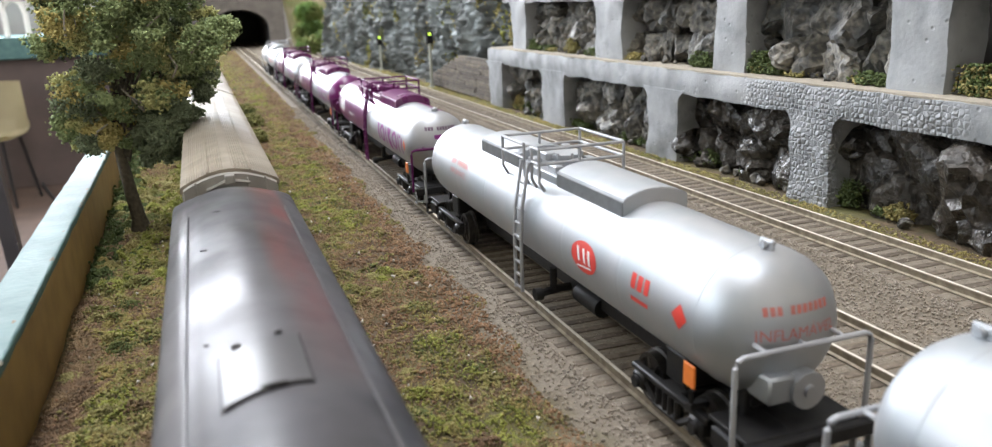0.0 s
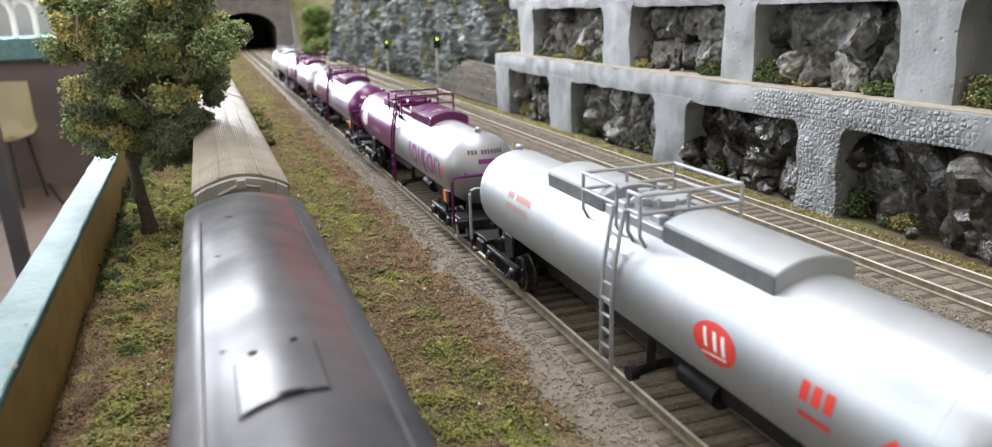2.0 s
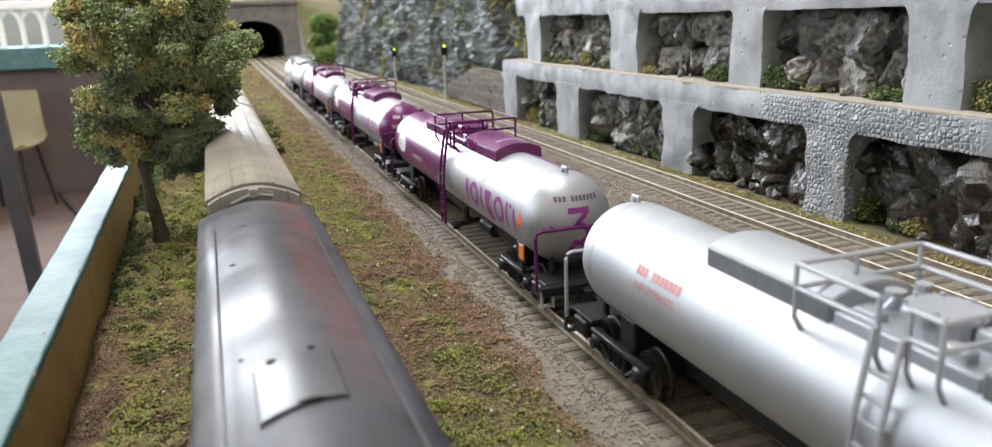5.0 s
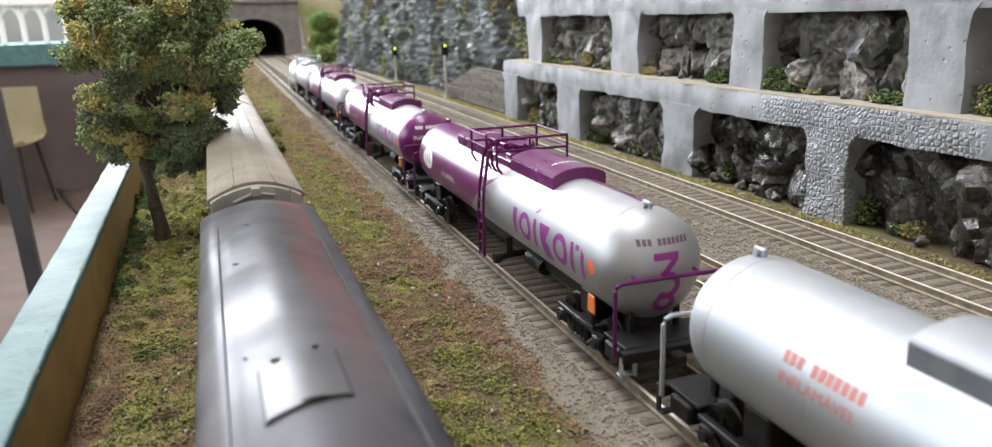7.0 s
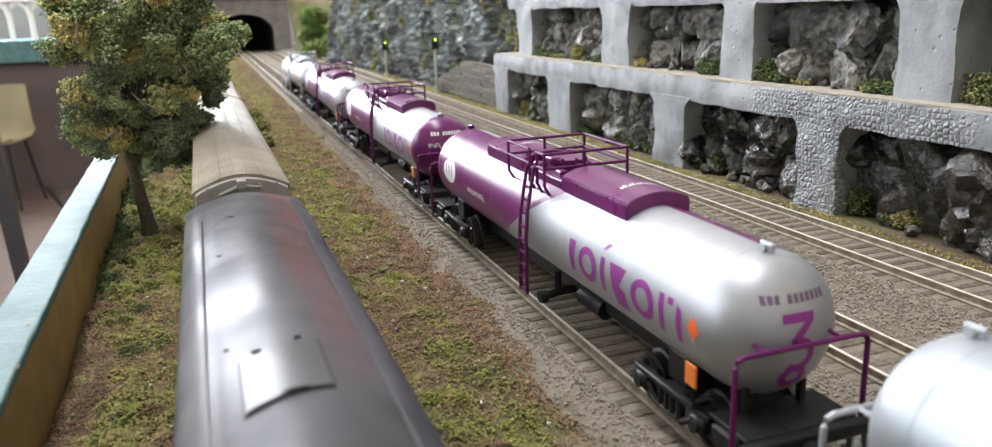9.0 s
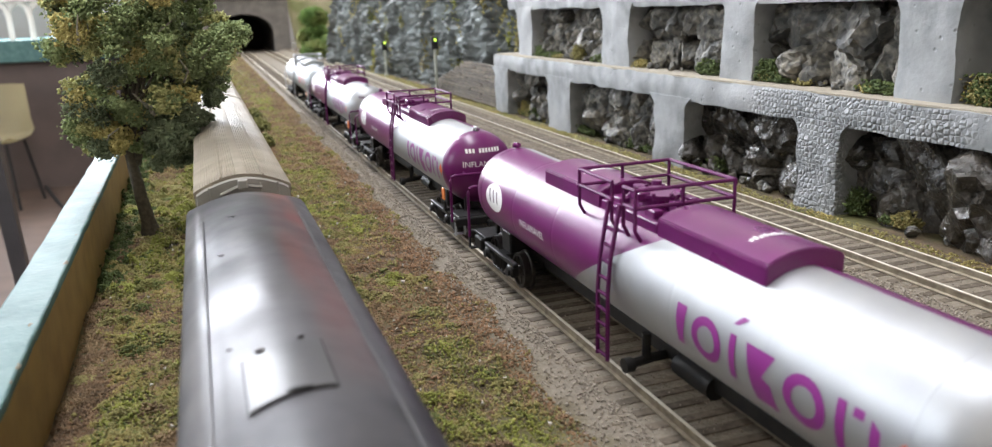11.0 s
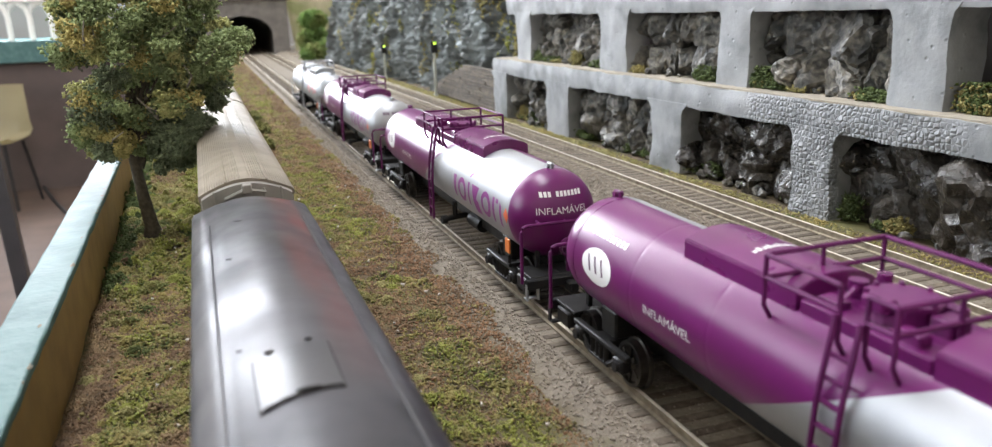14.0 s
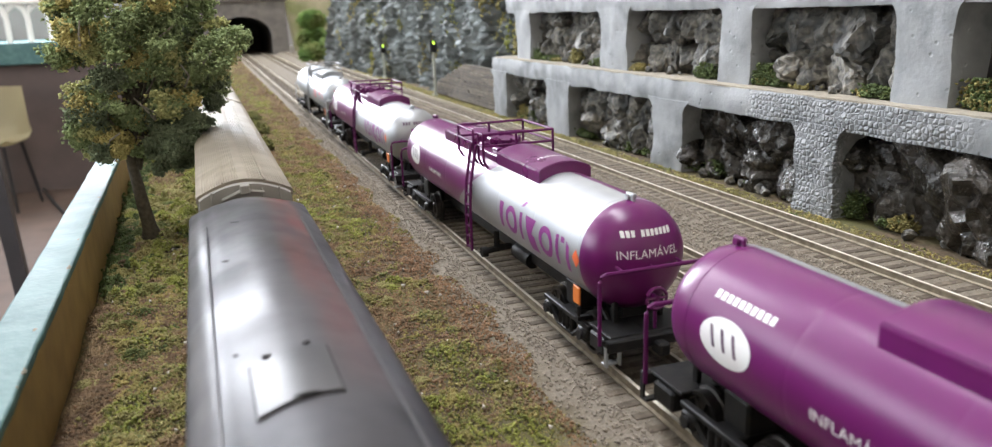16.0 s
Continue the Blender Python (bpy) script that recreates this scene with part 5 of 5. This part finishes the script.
def build_tank_car(index, y, scheme):
    silver = scheme == "silver"
    car = empty("tank_car", X_MAIN, y, 0)
    tagged(car, {"silver": "silver tank car with red markings rolling on the main line",
                 "split": "purple and silver tank car with a silver near end",
                 "dark_end": "purple and silver tank car with a purple near end"}[scheme], "tank car", "cars of the tank train")
    trim = SILVER if silver else PURPLE
    bars = SILVER_BAR if silver else PURPLE_BAR
    # barrel with pressed dished ends and weld seams
    prof = [(-y1, r1) for y1, r1 in DISH]
    for s in (-52, -26, 0, 26, 52):
        prof += [(s - 1.2, TR), (s - 0.3, TR), (s - 0.12, TR - 0.02), (s + 0.12, TR - 0.02), (s + 0.3, TR), (s + 1.2, TR)]
    prof += DISH[::-1]
    bm = lathe_y(bmesh.new(), prof, 64, 0, TZ)
    car_part("tank", bm, SILVER if silver else (LIVERY_DARK if scheme == "dark_end" else LIVERY_SPLIT), car, smooth=45)
    for s in (-1, 1):
        bm = lathe_y(bmesh.new(), [(s * 77.2, TR - 0.1), (s * 77.25, TR + 0.06), (s * 77.75, TR + 0.06), (s * 77.8, TR - 0.1)], 64, 0, TZ)
        car_part("weld_bead", bm, SILVER if silver else (LIVERY_DARK if scheme == "dark_end" else LIVERY_SPLIT), car, smooth=45)
    # long domed cover in two lengths along the top
    for a, c in ((-45, -13), (11, 41)):
        bm = bmesh.new()
        outer = [(7.9 * math.sin(radians(t)) / math.sin(radians(28)), TZ + 16.7 * math.cos(radians(t))) for t in np.linspace(-28, 28, 15)]
        foot = [(-7.9, TZ + 10.4), *outer, (7.9, TZ + 10.4)]
        loft(bm, [(a, foot), (c, foot)])
        bmesh.ops.bevel(bm, geom=[e for e in bm.edges if e.calc_face_angle(0) > 0.7 and min(v.co.z for v in e.verts) > TZ + 13], offset=0.22, segments=2, affect="EDGES")
        car_part("top_cover", bm, trim, car, smooth=30)
        bm = bmesh.new()
        for s in (-1, 1):
            box(bm, s * 7.95 - 0.12, s * 7.95 + 0.12, a + 0.2, c - 0.2, TZ + 10.8, TZ + 14.2)
        car_part("cover_skirt", bm, GREY_PAINT if silver else PURPLE, car)
        if not silver:
            for q in range(9):
                bm = bmesh.new()
                t0 = radians(-16 + q * 3.6)
                t1 = t0 + radians(2.4)
                yy = a + 8.0 if a < 0 else a + 14.0
                bm.faces.new([bm.verts.new((16.78 * math.sin(t), y1, TZ + 16.78 * math.cos(t))) for t, y1 in ((t0, yy), (t1, yy), (t1, yy + 1.0 + 0.5 * (q % 2)), (t0, yy + 1.0 + 0.5 * (q % 2)))])
                car_part("cover_bar", bm, WHITE_INK, car, "white bar of a worn cover marking")
    # platform deck and manway
    bm = bmesh.new()
    box(bm, -7.9, 7.9, -12.6, 10.6, TZ + 10.4, TZ + 13.3, 0.25, 1)
    car_part("platform", bm, trim, car)
    bm = bmesh.new()
    tube(bm, [(0, -1, TZ + 13), (0, -1, TZ + 16.2)], 4.6, 20)
    tube(bm, [(0, -1, TZ + 16.2), (0, -1, TZ + 16.9)], 5.2, 20)
    box(bm, -6.2, -3.2, -3, 1, TZ + 15.4, TZ + 17.4, 0.3, 1)
    tube(bm, [(4, 6, TZ + 13), (4, 6, TZ + 17.5)], 1.2, 10)
    box(bm, -1, 3, -9.5, -6, TZ + 13, TZ + 16, 0.3, 1)
    box(bm, -6.6, -4.2, -9.6, -5.6, TZ + 13, TZ + 15.0, 0.25, 1)
    box(bm, 5.0, 7.2, -6, -2, TZ + 13, TZ + 15.6, 0.25, 1)
    box(bm, -6.4, -3.6, 4.6, 8.6, TZ + 13, TZ + 14.6, 0.25, 1)
    tube(bm, [(0.5, 7.6, TZ + 13), (0.5, 7.6, TZ + 16.4)], 1.5, 12)
    tube(bm, [(-5, 5.4, TZ + 14), (-2, 6.0, TZ + 15.5), (0.5, 7.6, TZ + 15.4)], 0.5, 6)
    for k in range(8):
        a = k * math.pi / 4
        tube(bm, [(4.9 * math.cos(a), -1 + 4.9 * math.sin(a), TZ + 15.9), (4.9 * math.cos(a), -1 + 4.9 * math.sin(a), TZ + 17.4)], 0.45, 6)
    car_part("manway", bm, trim, car, "round manway hatch with valves")
    # guard rail round the platform
    zt, zm, xl, xr, ya, yb = TZ + 20.0, TZ + 16.2, -11.4, 12.9, -10.0, 14.5
    for px, py in ((xl, ya), (xl, yb), (xr, ya), (xr, yb), (xl, -5.4), (xl, -0.6), (0, ya), (0, yb)):
        zf = TZ + math.sqrt(max(0.0, TR ** 2 - min(abs(px) * 0.87, 11.2) ** 2)) if px else TZ + 13.2
        bm = bmesh.new()
        tube(bm, [(px, py, zt), (px, py, zf + 2.2), (px * 0.87 if px else 0, py, zf - 0.4)], 0.42, 6)
        car_part("post", bm, bars, car)
    for z in (zt, zm):
        for pts in ([(xl, ya, z), (xr, ya, z)], [(xl, yb, z), (xr, yb, z)], [(xr, ya, z), (xr, yb, z)], [(xl, ya, z), (xl, -5.4, z)], [(xl, -0.6, z), (xl, yb, z)]):
            bm = bmesh.new()
            tube(bm, pts, 0.42, 6)
            car_part("rail_bar", bm, bars, car)
    # ladder on the open side
    for yy in (-5.2, -0.8):
        bm = bmesh.new()
        pts = [(-14.9, yy, 6.0), (-14.9, yy, 22), (-14.4, yy, 29), (-12.2, yy, TZ + 16)]
        tube(bm, pts, 0.5, 6)
        car_part("ladder_rail", bm, bars, car)
    bm = bmesh.new()
    box(bm, -0.35, 0.35, -2.3, 2.3, -0.25, 0.25)
    rung = mesh_of("rung", bm, bars)
    for k in range(9):
        z = 6.8 + k * 3.6
        shared("rung", rung, car, (-14.9 + (0 if z < 23 else (z - 23) * 0.15), -3.2, z))
    # lifting lugs
    for yy in (-79.3, 80.0):
        bm = bmesh.new()
        box(bm, -0.45, 0.45, yy - 1.6, yy + 1.6, TZ + 12.2, TZ + 15.2, 0.4, 2)
        tube(bm, [(-1.2, yy, TZ + 14.2), (1.2, yy, TZ + 14.2)], 0.7, 8)
        car_part("lifting_lug", bm, SILVER if yy < 0 else trim, car)
    # underframe
    def black(name, *b6, bevel=0.3):
        return car_part(name, box(bmesh.new(), *b6, bevel, 1), BLACK, car)
    black("centre_sill", -2.6, 2.6, -91, 91, 6.4, 10.0)
    for s in (-1, 1):
        black("end_beam", -13.4, 13.4, s * 91.5 - 1.0, s * 91.5 + 1.0, 6.8, 9.6)
        black("end_deck", -11.8, 11.8, s * 85.5 - 5.2, s * 85.5 + 5.2, 9.0, 9.9, bevel=0.2)
        black("tank_saddle", -9.6, 9.6, s * 67.3 - 3.4, s * 67.3 + 3.4, 8.8, 15.6, bevel=0.5)
        for px in (-1, 1):
            black("step_box", px * 10.0 - 2.6, px * 10.0 + 2.6, s * 85.5 - 3.4, s * 85.5 + 3.4, 4.6, 8.9, bevel=0.5)
            black("deck_stay", px * 6.2 - 0.6, px * 6.2 + 0.6, s * 83.0 - 0.8, s * 83.0 + 0.8, 9.9, 16.0, bevel=0.2)
        black("draft_box", -3.5, 3.5, s * 80 - 2, s * 80 + 2, 9.95, 14)
    bm = bmesh.new()
    tube(bm, [(-12.5, -9, 6.2), (-6, -9, 7.0), (5, -9, 7.2)], 1.1, 8)
    tube(bm, [(-13, -9, 6.2), (-11, -9, 6.2)], 1.7, 10)
    tube(bm, [(-7.5, -9, 7), (-7.5, -9, 13)], 1.0, 8)
    tube(bm, [(-2, -26, 7), (-2, -14, 7)], 2.6, 12)
    car_part("brake_gear", bm, BLACK, car, "black brake rigging under the barrel", smooth=40)
    for s in (-1, 1):
        bm = bmesh.new()
        box(bm, -1.5, 1.5, s * 93.0 - 2.2, s * 93.0 + 1.7 if s < 0 else s * 93.0 + 1.6, 5.2, 8.4, 0.5, 1)
        car_part("coupler", bm, BLACK, car)
        bogie(car, s * 73.5)
        # end handrail
        bm = bmesh.new()
        yy = s * 89.6
        tube(bm, [(-13.9, yy, 8), (-13.9, yy, 23.4), (-13.5, yy, 24.5), (-12.3, yy, 25.0), (12.3, yy, 25.0), (13.5, yy, 24.5), (13.9, yy, 23.4), (13.9, yy, 8)], 0.5, 7)
        car_part("end_handrail", bm, bars, car)
        for px in (-8, 0, 8):
            bm = bmesh.new()
            tube(bm, [(px, yy, 25.0), (px, s * 84.8, 25.4)], 0.42, 6)
            car_part("handrail_bracket", bm, bars, car)
        for px in (-1, 1):
            bm = bmesh.new()
            box(bm, px * 11.6 - 2.0, px * 11.6 + 2.0, s * 90.5 - 0.9, s * 90.5 + 0.9, 3.4, 4.0, 0.15, 1)
            box(bm, px * 13.3 - 0.25, px * 13.3 + 0.25, s * 91.5 - 0.6, s * 91.5 + 0.6, 3.4, 8.2)
            box(bm, px * 9.9 - 0.25, px * 9.9 + 0.25, s * 91.5 - 0.6, s * 91.5 + 0.6, 3.4, 8.2)
            car_part("end_step", bm, SILVER if s < 0 else BLACK, car, "bright end step" if s < 0 else "")
    # orange hazard plate
    bm = bmesh.new()
    box(bm, -12.9, -12.4, -77.6, -74.4, 13.2, 17.6, 0.1, 1)
    car_part("hazard_plate", bm, ORANGE, car, "orange hazard plate")
    bm = bmesh.new()
    tube(bm, [(-12.2, -76.1, 9), (-12.2, -76.1, 12.4)], 0.5, 6)
    box(bm, -12.8, -8, -76.8, -75.4, 8.8, 9.8)
    car_part("plate_bracket", bm, BLACK, car)
    # prints on the open side
    bm = bmesh.new()
    flat_poly(bm, [(-77.4 - 1.9, 24.6), (-77.4, 22.2), (-77.4 + 1.9, 24.6), (-77.4, 27.0)] if not silver else [(-76.0, 25.4), (-73.7, 22.9), (-71.4, 25.4), (-73.7, 27.9)])
    side_print("hazard_diamond", bm, RED if silver else ORANGE_RED, car, "red hazard diamond")
    if silver:
        bm = bmesh.new()
        flat_poly(bm, ellipse(-37.6, 25.2, 5.8, 3.7))
        oval = side_print("company_oval", bm, RED, car, "red oval company mark")
        bm = bmesh.new()
        for d in (-35.2, -37.8, -40.0):
            flat_poly(bm, [(d, 24.0), (d - 0.9, 24.0), (d - 0.1, 27.3), (d + 0.8, 27.3)])
        flat_poly(bm, [(-34.4, 22.9), (-34.2, 22.5), (-41.2, 23.2), (-41.0, 23.6)])
        side_print("oval_stripe", bm, WHITE_INK, oval, "white strokes of the mark", 0.11)
        bm = bmesh.new()
        for q in range(3):
            flat_poly(bm, [(-57.4 - q * 2.3, 25.4), (-59.0 - q * 2.3, 25.4), (-59.2 - q * 2.3, 28.6), (-57.6 - q * 2.3, 28.6)])
        flat_poly(bm, [(-57.4, 22.8), (-63.6, 22.8), (-63.6, 23.7), (-57.4, 23.7)])
        side_print("red_marking", bm, RED, car, "small red block marking")
        for q in range(11):
            if q == 3:
                continue
            bm = bmesh.new()
            flat_poly(bm, [(58.2 - q * 1.45, 29.4), (57.2 - q * 1.45, 29.4), (57.2 - q * 1.45, 31.4), (58.2 - q * 1.45, 31.4)])
            side_print("number_bar", bm, RED_FADED, car, "red running number bar")
        bm = words("INFLAMÁVEL", 1.9)
        bmesh.ops.translate(bm, vec=(0, 50.6, 27.0), verts=bm.verts)
        side_print("hazard_word", bm, RED_FADED, car, "red hazard lettering")
    else:
        bm = bmesh.new()
        # large abstract mark: blocks, rings, a slanting wedge
        c = 24.0
        flat_poly(bm, [(-28.4, c - 4), (-30.2, c - 4), (-31.4, c + 4), (-28.4, c + 4)])
        ring_face(bm, -37.2, c, 4.1, 4.2, 1.7)
        flat_poly(bm, [(-43.4, c - 4), (-45.0, c - 4), (-45.0, c + 4), (-43.4, c + 4)])
        flat_poly(bm, [(-43.4, c + 5.6), (-44.8, c + 5.8), (-46.6, c + 7.4), (-45.0, c + 7.4)])
        flat_poly(bm, [(-47.4, c + 4), (-49.4, c - 5.4), (-54.6, c - 5.4), (-53.4, c - 1.0), (-51.4, c - 0.4), (-54.0, c + 4)])
        ring_face(bm, -60.4, c, 4.2, 4.2, 1.7)
        flat_poly(bm, [(-66.4, c - 4), (-68.0, c - 4), (-68.0, c + 4), (-66.4, c + 4)])
        flat_poly(bm, [(-72.2, c - 4), (-73.8, c - 4), (-73.8, c + 2.4), (-72.2, c + 3.6)])
        flat_poly(bm, [(-69.2, c + 2.6), (-71.0, c + 2.6), (-71.0, c + 4), (-69.2, c + 4)])
        side_print("side_mark", bm, LILAC, car, "large purple abstract side marking")
        bm = bmesh.new()
        flat_poly(bm, ellipse(66.2, 26.2, 6.6, 4.3))
        oval = side_print("company_oval", bm, WHITE_INK, car, "white oval company mark")
        bm = bmesh.new()
        for d in (69.2, 66.4, 63.6):
            flat_poly(bm, [(d, 24.6), (d - 0.8, 24.6), (d + 0.4, 28.4), (d + 1.2, 28.4)])
        side_print("oval_stripe", bm, GREY_INK, oval, "dark strokes of the mark", 0.11)
        bm = words("INFLAMÁVEL", 2.0)
        bmesh.ops.translate(bm, vec=(0, 38.6, 23.6), verts=bm.verts)
        side_print("hazard_word", bm, WHITE_INK, car, "white hazard lettering")
        if index == 2:
            for q in range(10):
                bm = bmesh.new()
                flat_poly(bm, [(72 - q * 1.5, 33.0), (70.9 - q * 1.5, 33.0), (70.9 - q * 1.5, 34.6), (72 - q * 1.5, 34.6)])
                side_print("number_bar", bm, WHITE_INK, car, "white running number bar")
    head_print(car, scheme, silver)
    return car


def on_head(bm, lift=0.08):
    """Lays a print, drawn in (x, z) on the near end, against the dished head."""
    prof = [(r, y) for y, r in DISH]
    for v in bm.verts:
        r = math.hypot(v.co.x, v.co.z - TZ)
        y = 80.0
        for (r0, y0), (r1, y1) in zip(prof, prof[1:]):
            if r0 <= r <= r1:
                y = y0 + (y1 - y0) * (r - r0) / (r1 - r0)
        v.co.y = -(y + lift)


def head_print(car, scheme, silver):
    def finish(name, bm, mat, label):
        for ax in ((1, 0, 0), (0, 0, 1)):
            for k in range(-14, 40):
                bmesh.ops.bisect_plane(bm, geom=bm.verts[:] + bm.edges[:] + bm.faces[:], plane_co=(ax[0] * k * 1.1, 0, ax[2] * k * 1.1), plane_no=ax)
        on_head(bm)
        car_part(name, bm, mat, car, label)

    def lettering(body, h, z):
        bm = words(body, h)
        for v in bm.verts:
            v.co = Vector((-v.co.y, 0, v.co.z + z))
        return bm
    up = 0.0 if silver else 2.0
    ink = RED_FADED if silver else (WHITE_INK if scheme == "dark_end" else GREY_INK)
    for q in (0, 1, 2, 4, 5, 6, 7, 8, 9, 10):
        bm = bmesh.new()
        x = -6.6 + q * 1.2
        bm.faces.new([bm.verts.new((a, 0, z)) for a, z in ((x, 30.0 + up), (x + 0.86, 30.0 + up), (x + 0.86, 31.5 + up), (x, 31.5 + up))])
        finish("number_bar", bm, ink, "running number bar")
    if scheme != "split":
        finish("hazard_word", lettering("INFLAMÁVEL", 2.05, 27.9 if not silver else 26.6), ink, "hazard lettering")
    else:
        bm = bmesh.new()
        # zigzag over a ring, as one purple device
        def poly(pts):
            bm.faces.new([bm.verts.new((x, 0, z)) for x, z in pts])
        poly([(-3.2, 28.3), (3.2, 28.3), (3.2, 26.6), (-3.2, 26.6)])
        poly([(1.2, 26.6), (3.2, 26.6), (0.4, 23.4), (-1.6, 23.4)])
        for k in range(20):
            a0, a1 = radians(120 - k * 12.5), radians(120 - (k + 1) * 12.5)
            poly([(0.2 + 3.6 * math.cos(a0), 20.4 + 3.4 * math.sin(a0)), (0.2 + 3.6 * math.cos(a1), 20.4 + 3.4 * math.sin(a1)), (0.2 + 2.0 * math.cos(a1), 20.4 + 1.8 * math.sin(a1)), (0.2 + 2.0 * math.cos(a0), 20.4 + 1.8 * math.sin(a0))])
        for k in range(18):
            a0, a1 = radians(k * 20), radians((k + 1) * 20)
            poly([(0.2 + 2.9 * math.cos(a0), 15.9 + 2.5 * math.sin(a0)), (0.2 + 2.9 * math.cos(a1), 15.9 + 2.5 * math.sin(a1)), (0.2 + 1.4 * math.cos(a1), 15.9 + 1.1 * math.sin(a1)), (0.2 + 1.4 * math.cos(a0), 15.9 + 1.1 * math.sin(a0))])
        bmesh.ops.translate(bm, vec=(0, 0, 2.0), verts=bm.verts)
        finish("end_mark", bm, LILAC, "purple zigzag and ring device")
    if silver:
        bm = bmesh.new()
        box(bm, -6.5, -1.0, -89.2, -82, 14.5, 19.6, 0.5, 1)
        tube(bm, [(1.2, -84, 16.4), (1.2, -89.8, 16.4)], 3.4, 20)
        tube(bm, [(1.2, -89.8, 16.4), (1.2, -90.5, 16.4)], 1.2, 10)
        car_part("brake_wheel", bm, SILVER, car, "silver hand-brake wheel and housing", smooth=40)
    elif scheme == "dark_end":
        bm = bmesh.new()
        pts = [(0.6 + 2.6 * math.cos(k * math.pi / 8), -90.2, 17.6 + 2.6 * math.sin(k * math.pi / 8)) for k in range(17)]
        tube(bm, pts, 0.45, 6)
        tube(bm, [(-1.8, -90.2, 17.6), (3.0, -90.2, 17.6)], 0.35, 6)
        tube(bm, [(0.6, -90.6, 17.6), (0.6, -86.5, 17.6)], 0.7, 8)
        tube(bm, [(0.6, -89.6, 17.6), (0.6, -89.6, 9.5)], 0.5, 6)
        car_part("brake_wheel", bm, PURPLE, car, "purple hand-brake wheel", smooth=40)


# ---- put the place together ----
build_room()
build_ground()
build_edge_board()
build_wall()
build_cliff()
build_timber_wall()
build_portal()
build_hill()
build_rocks()
build_tree()
build_dark_coach()
build_beige_coach("beige_coach", 224, 470)
build_beige_coach("beige_coach", 476, 900)
build_signals()
build_greenery()
build_far_room()
build_layout_table()

WHEEL_MESH = wheelset_mesh()
LIVERY_SPLIT, LIVERY_DARK = livery("livery_silver_end", False), livery("livery_purple_end", True)
ORANGE_RED = material("orange_red_print", (0.7, 0.12, 0.03), None, 2, 0.5)
CAR_PITCH, FIRST = 214.5, -19.5
SCHEMES = ("silver", "silver", "split", "dark_end", "split", "silver")
CARS = [(build_tank_car(k, FIRST + CAR_PITCH * k, s), FIRST + CAR_PITCH * k) for k, s in enumerate(SCHEMES)]

build_track(X_MAIN, 0, 16.5, -100, 2300, "main line with weathered sleepers and bright rails")
build_track(X_MID, 0, 16.5, -60, 2300, "middle line with weathered sleepers and bright rails")
build_track(X_WALL_TRACK, Z_WALL_TRACK, 17.9, 20, 1980, "line under the wall with dusty sleepers")


def motions():
    for car, y in CARS:
        walk(car, [(t, pose(X_MAIN * MM, (y - SPEED * t) * MM, 0)) for t in (0.0, 8.0, 16.0)])
    turn = math.degrees(SPEED / 5.45)
    steps = [k * 0.4 for k in range(41)]
    for w, y in WHEELS:
        walk(w, [(t, pose(0, y * MM, 5.45 * MM, turn * t, 0, 0)) for t in steps])


motions()
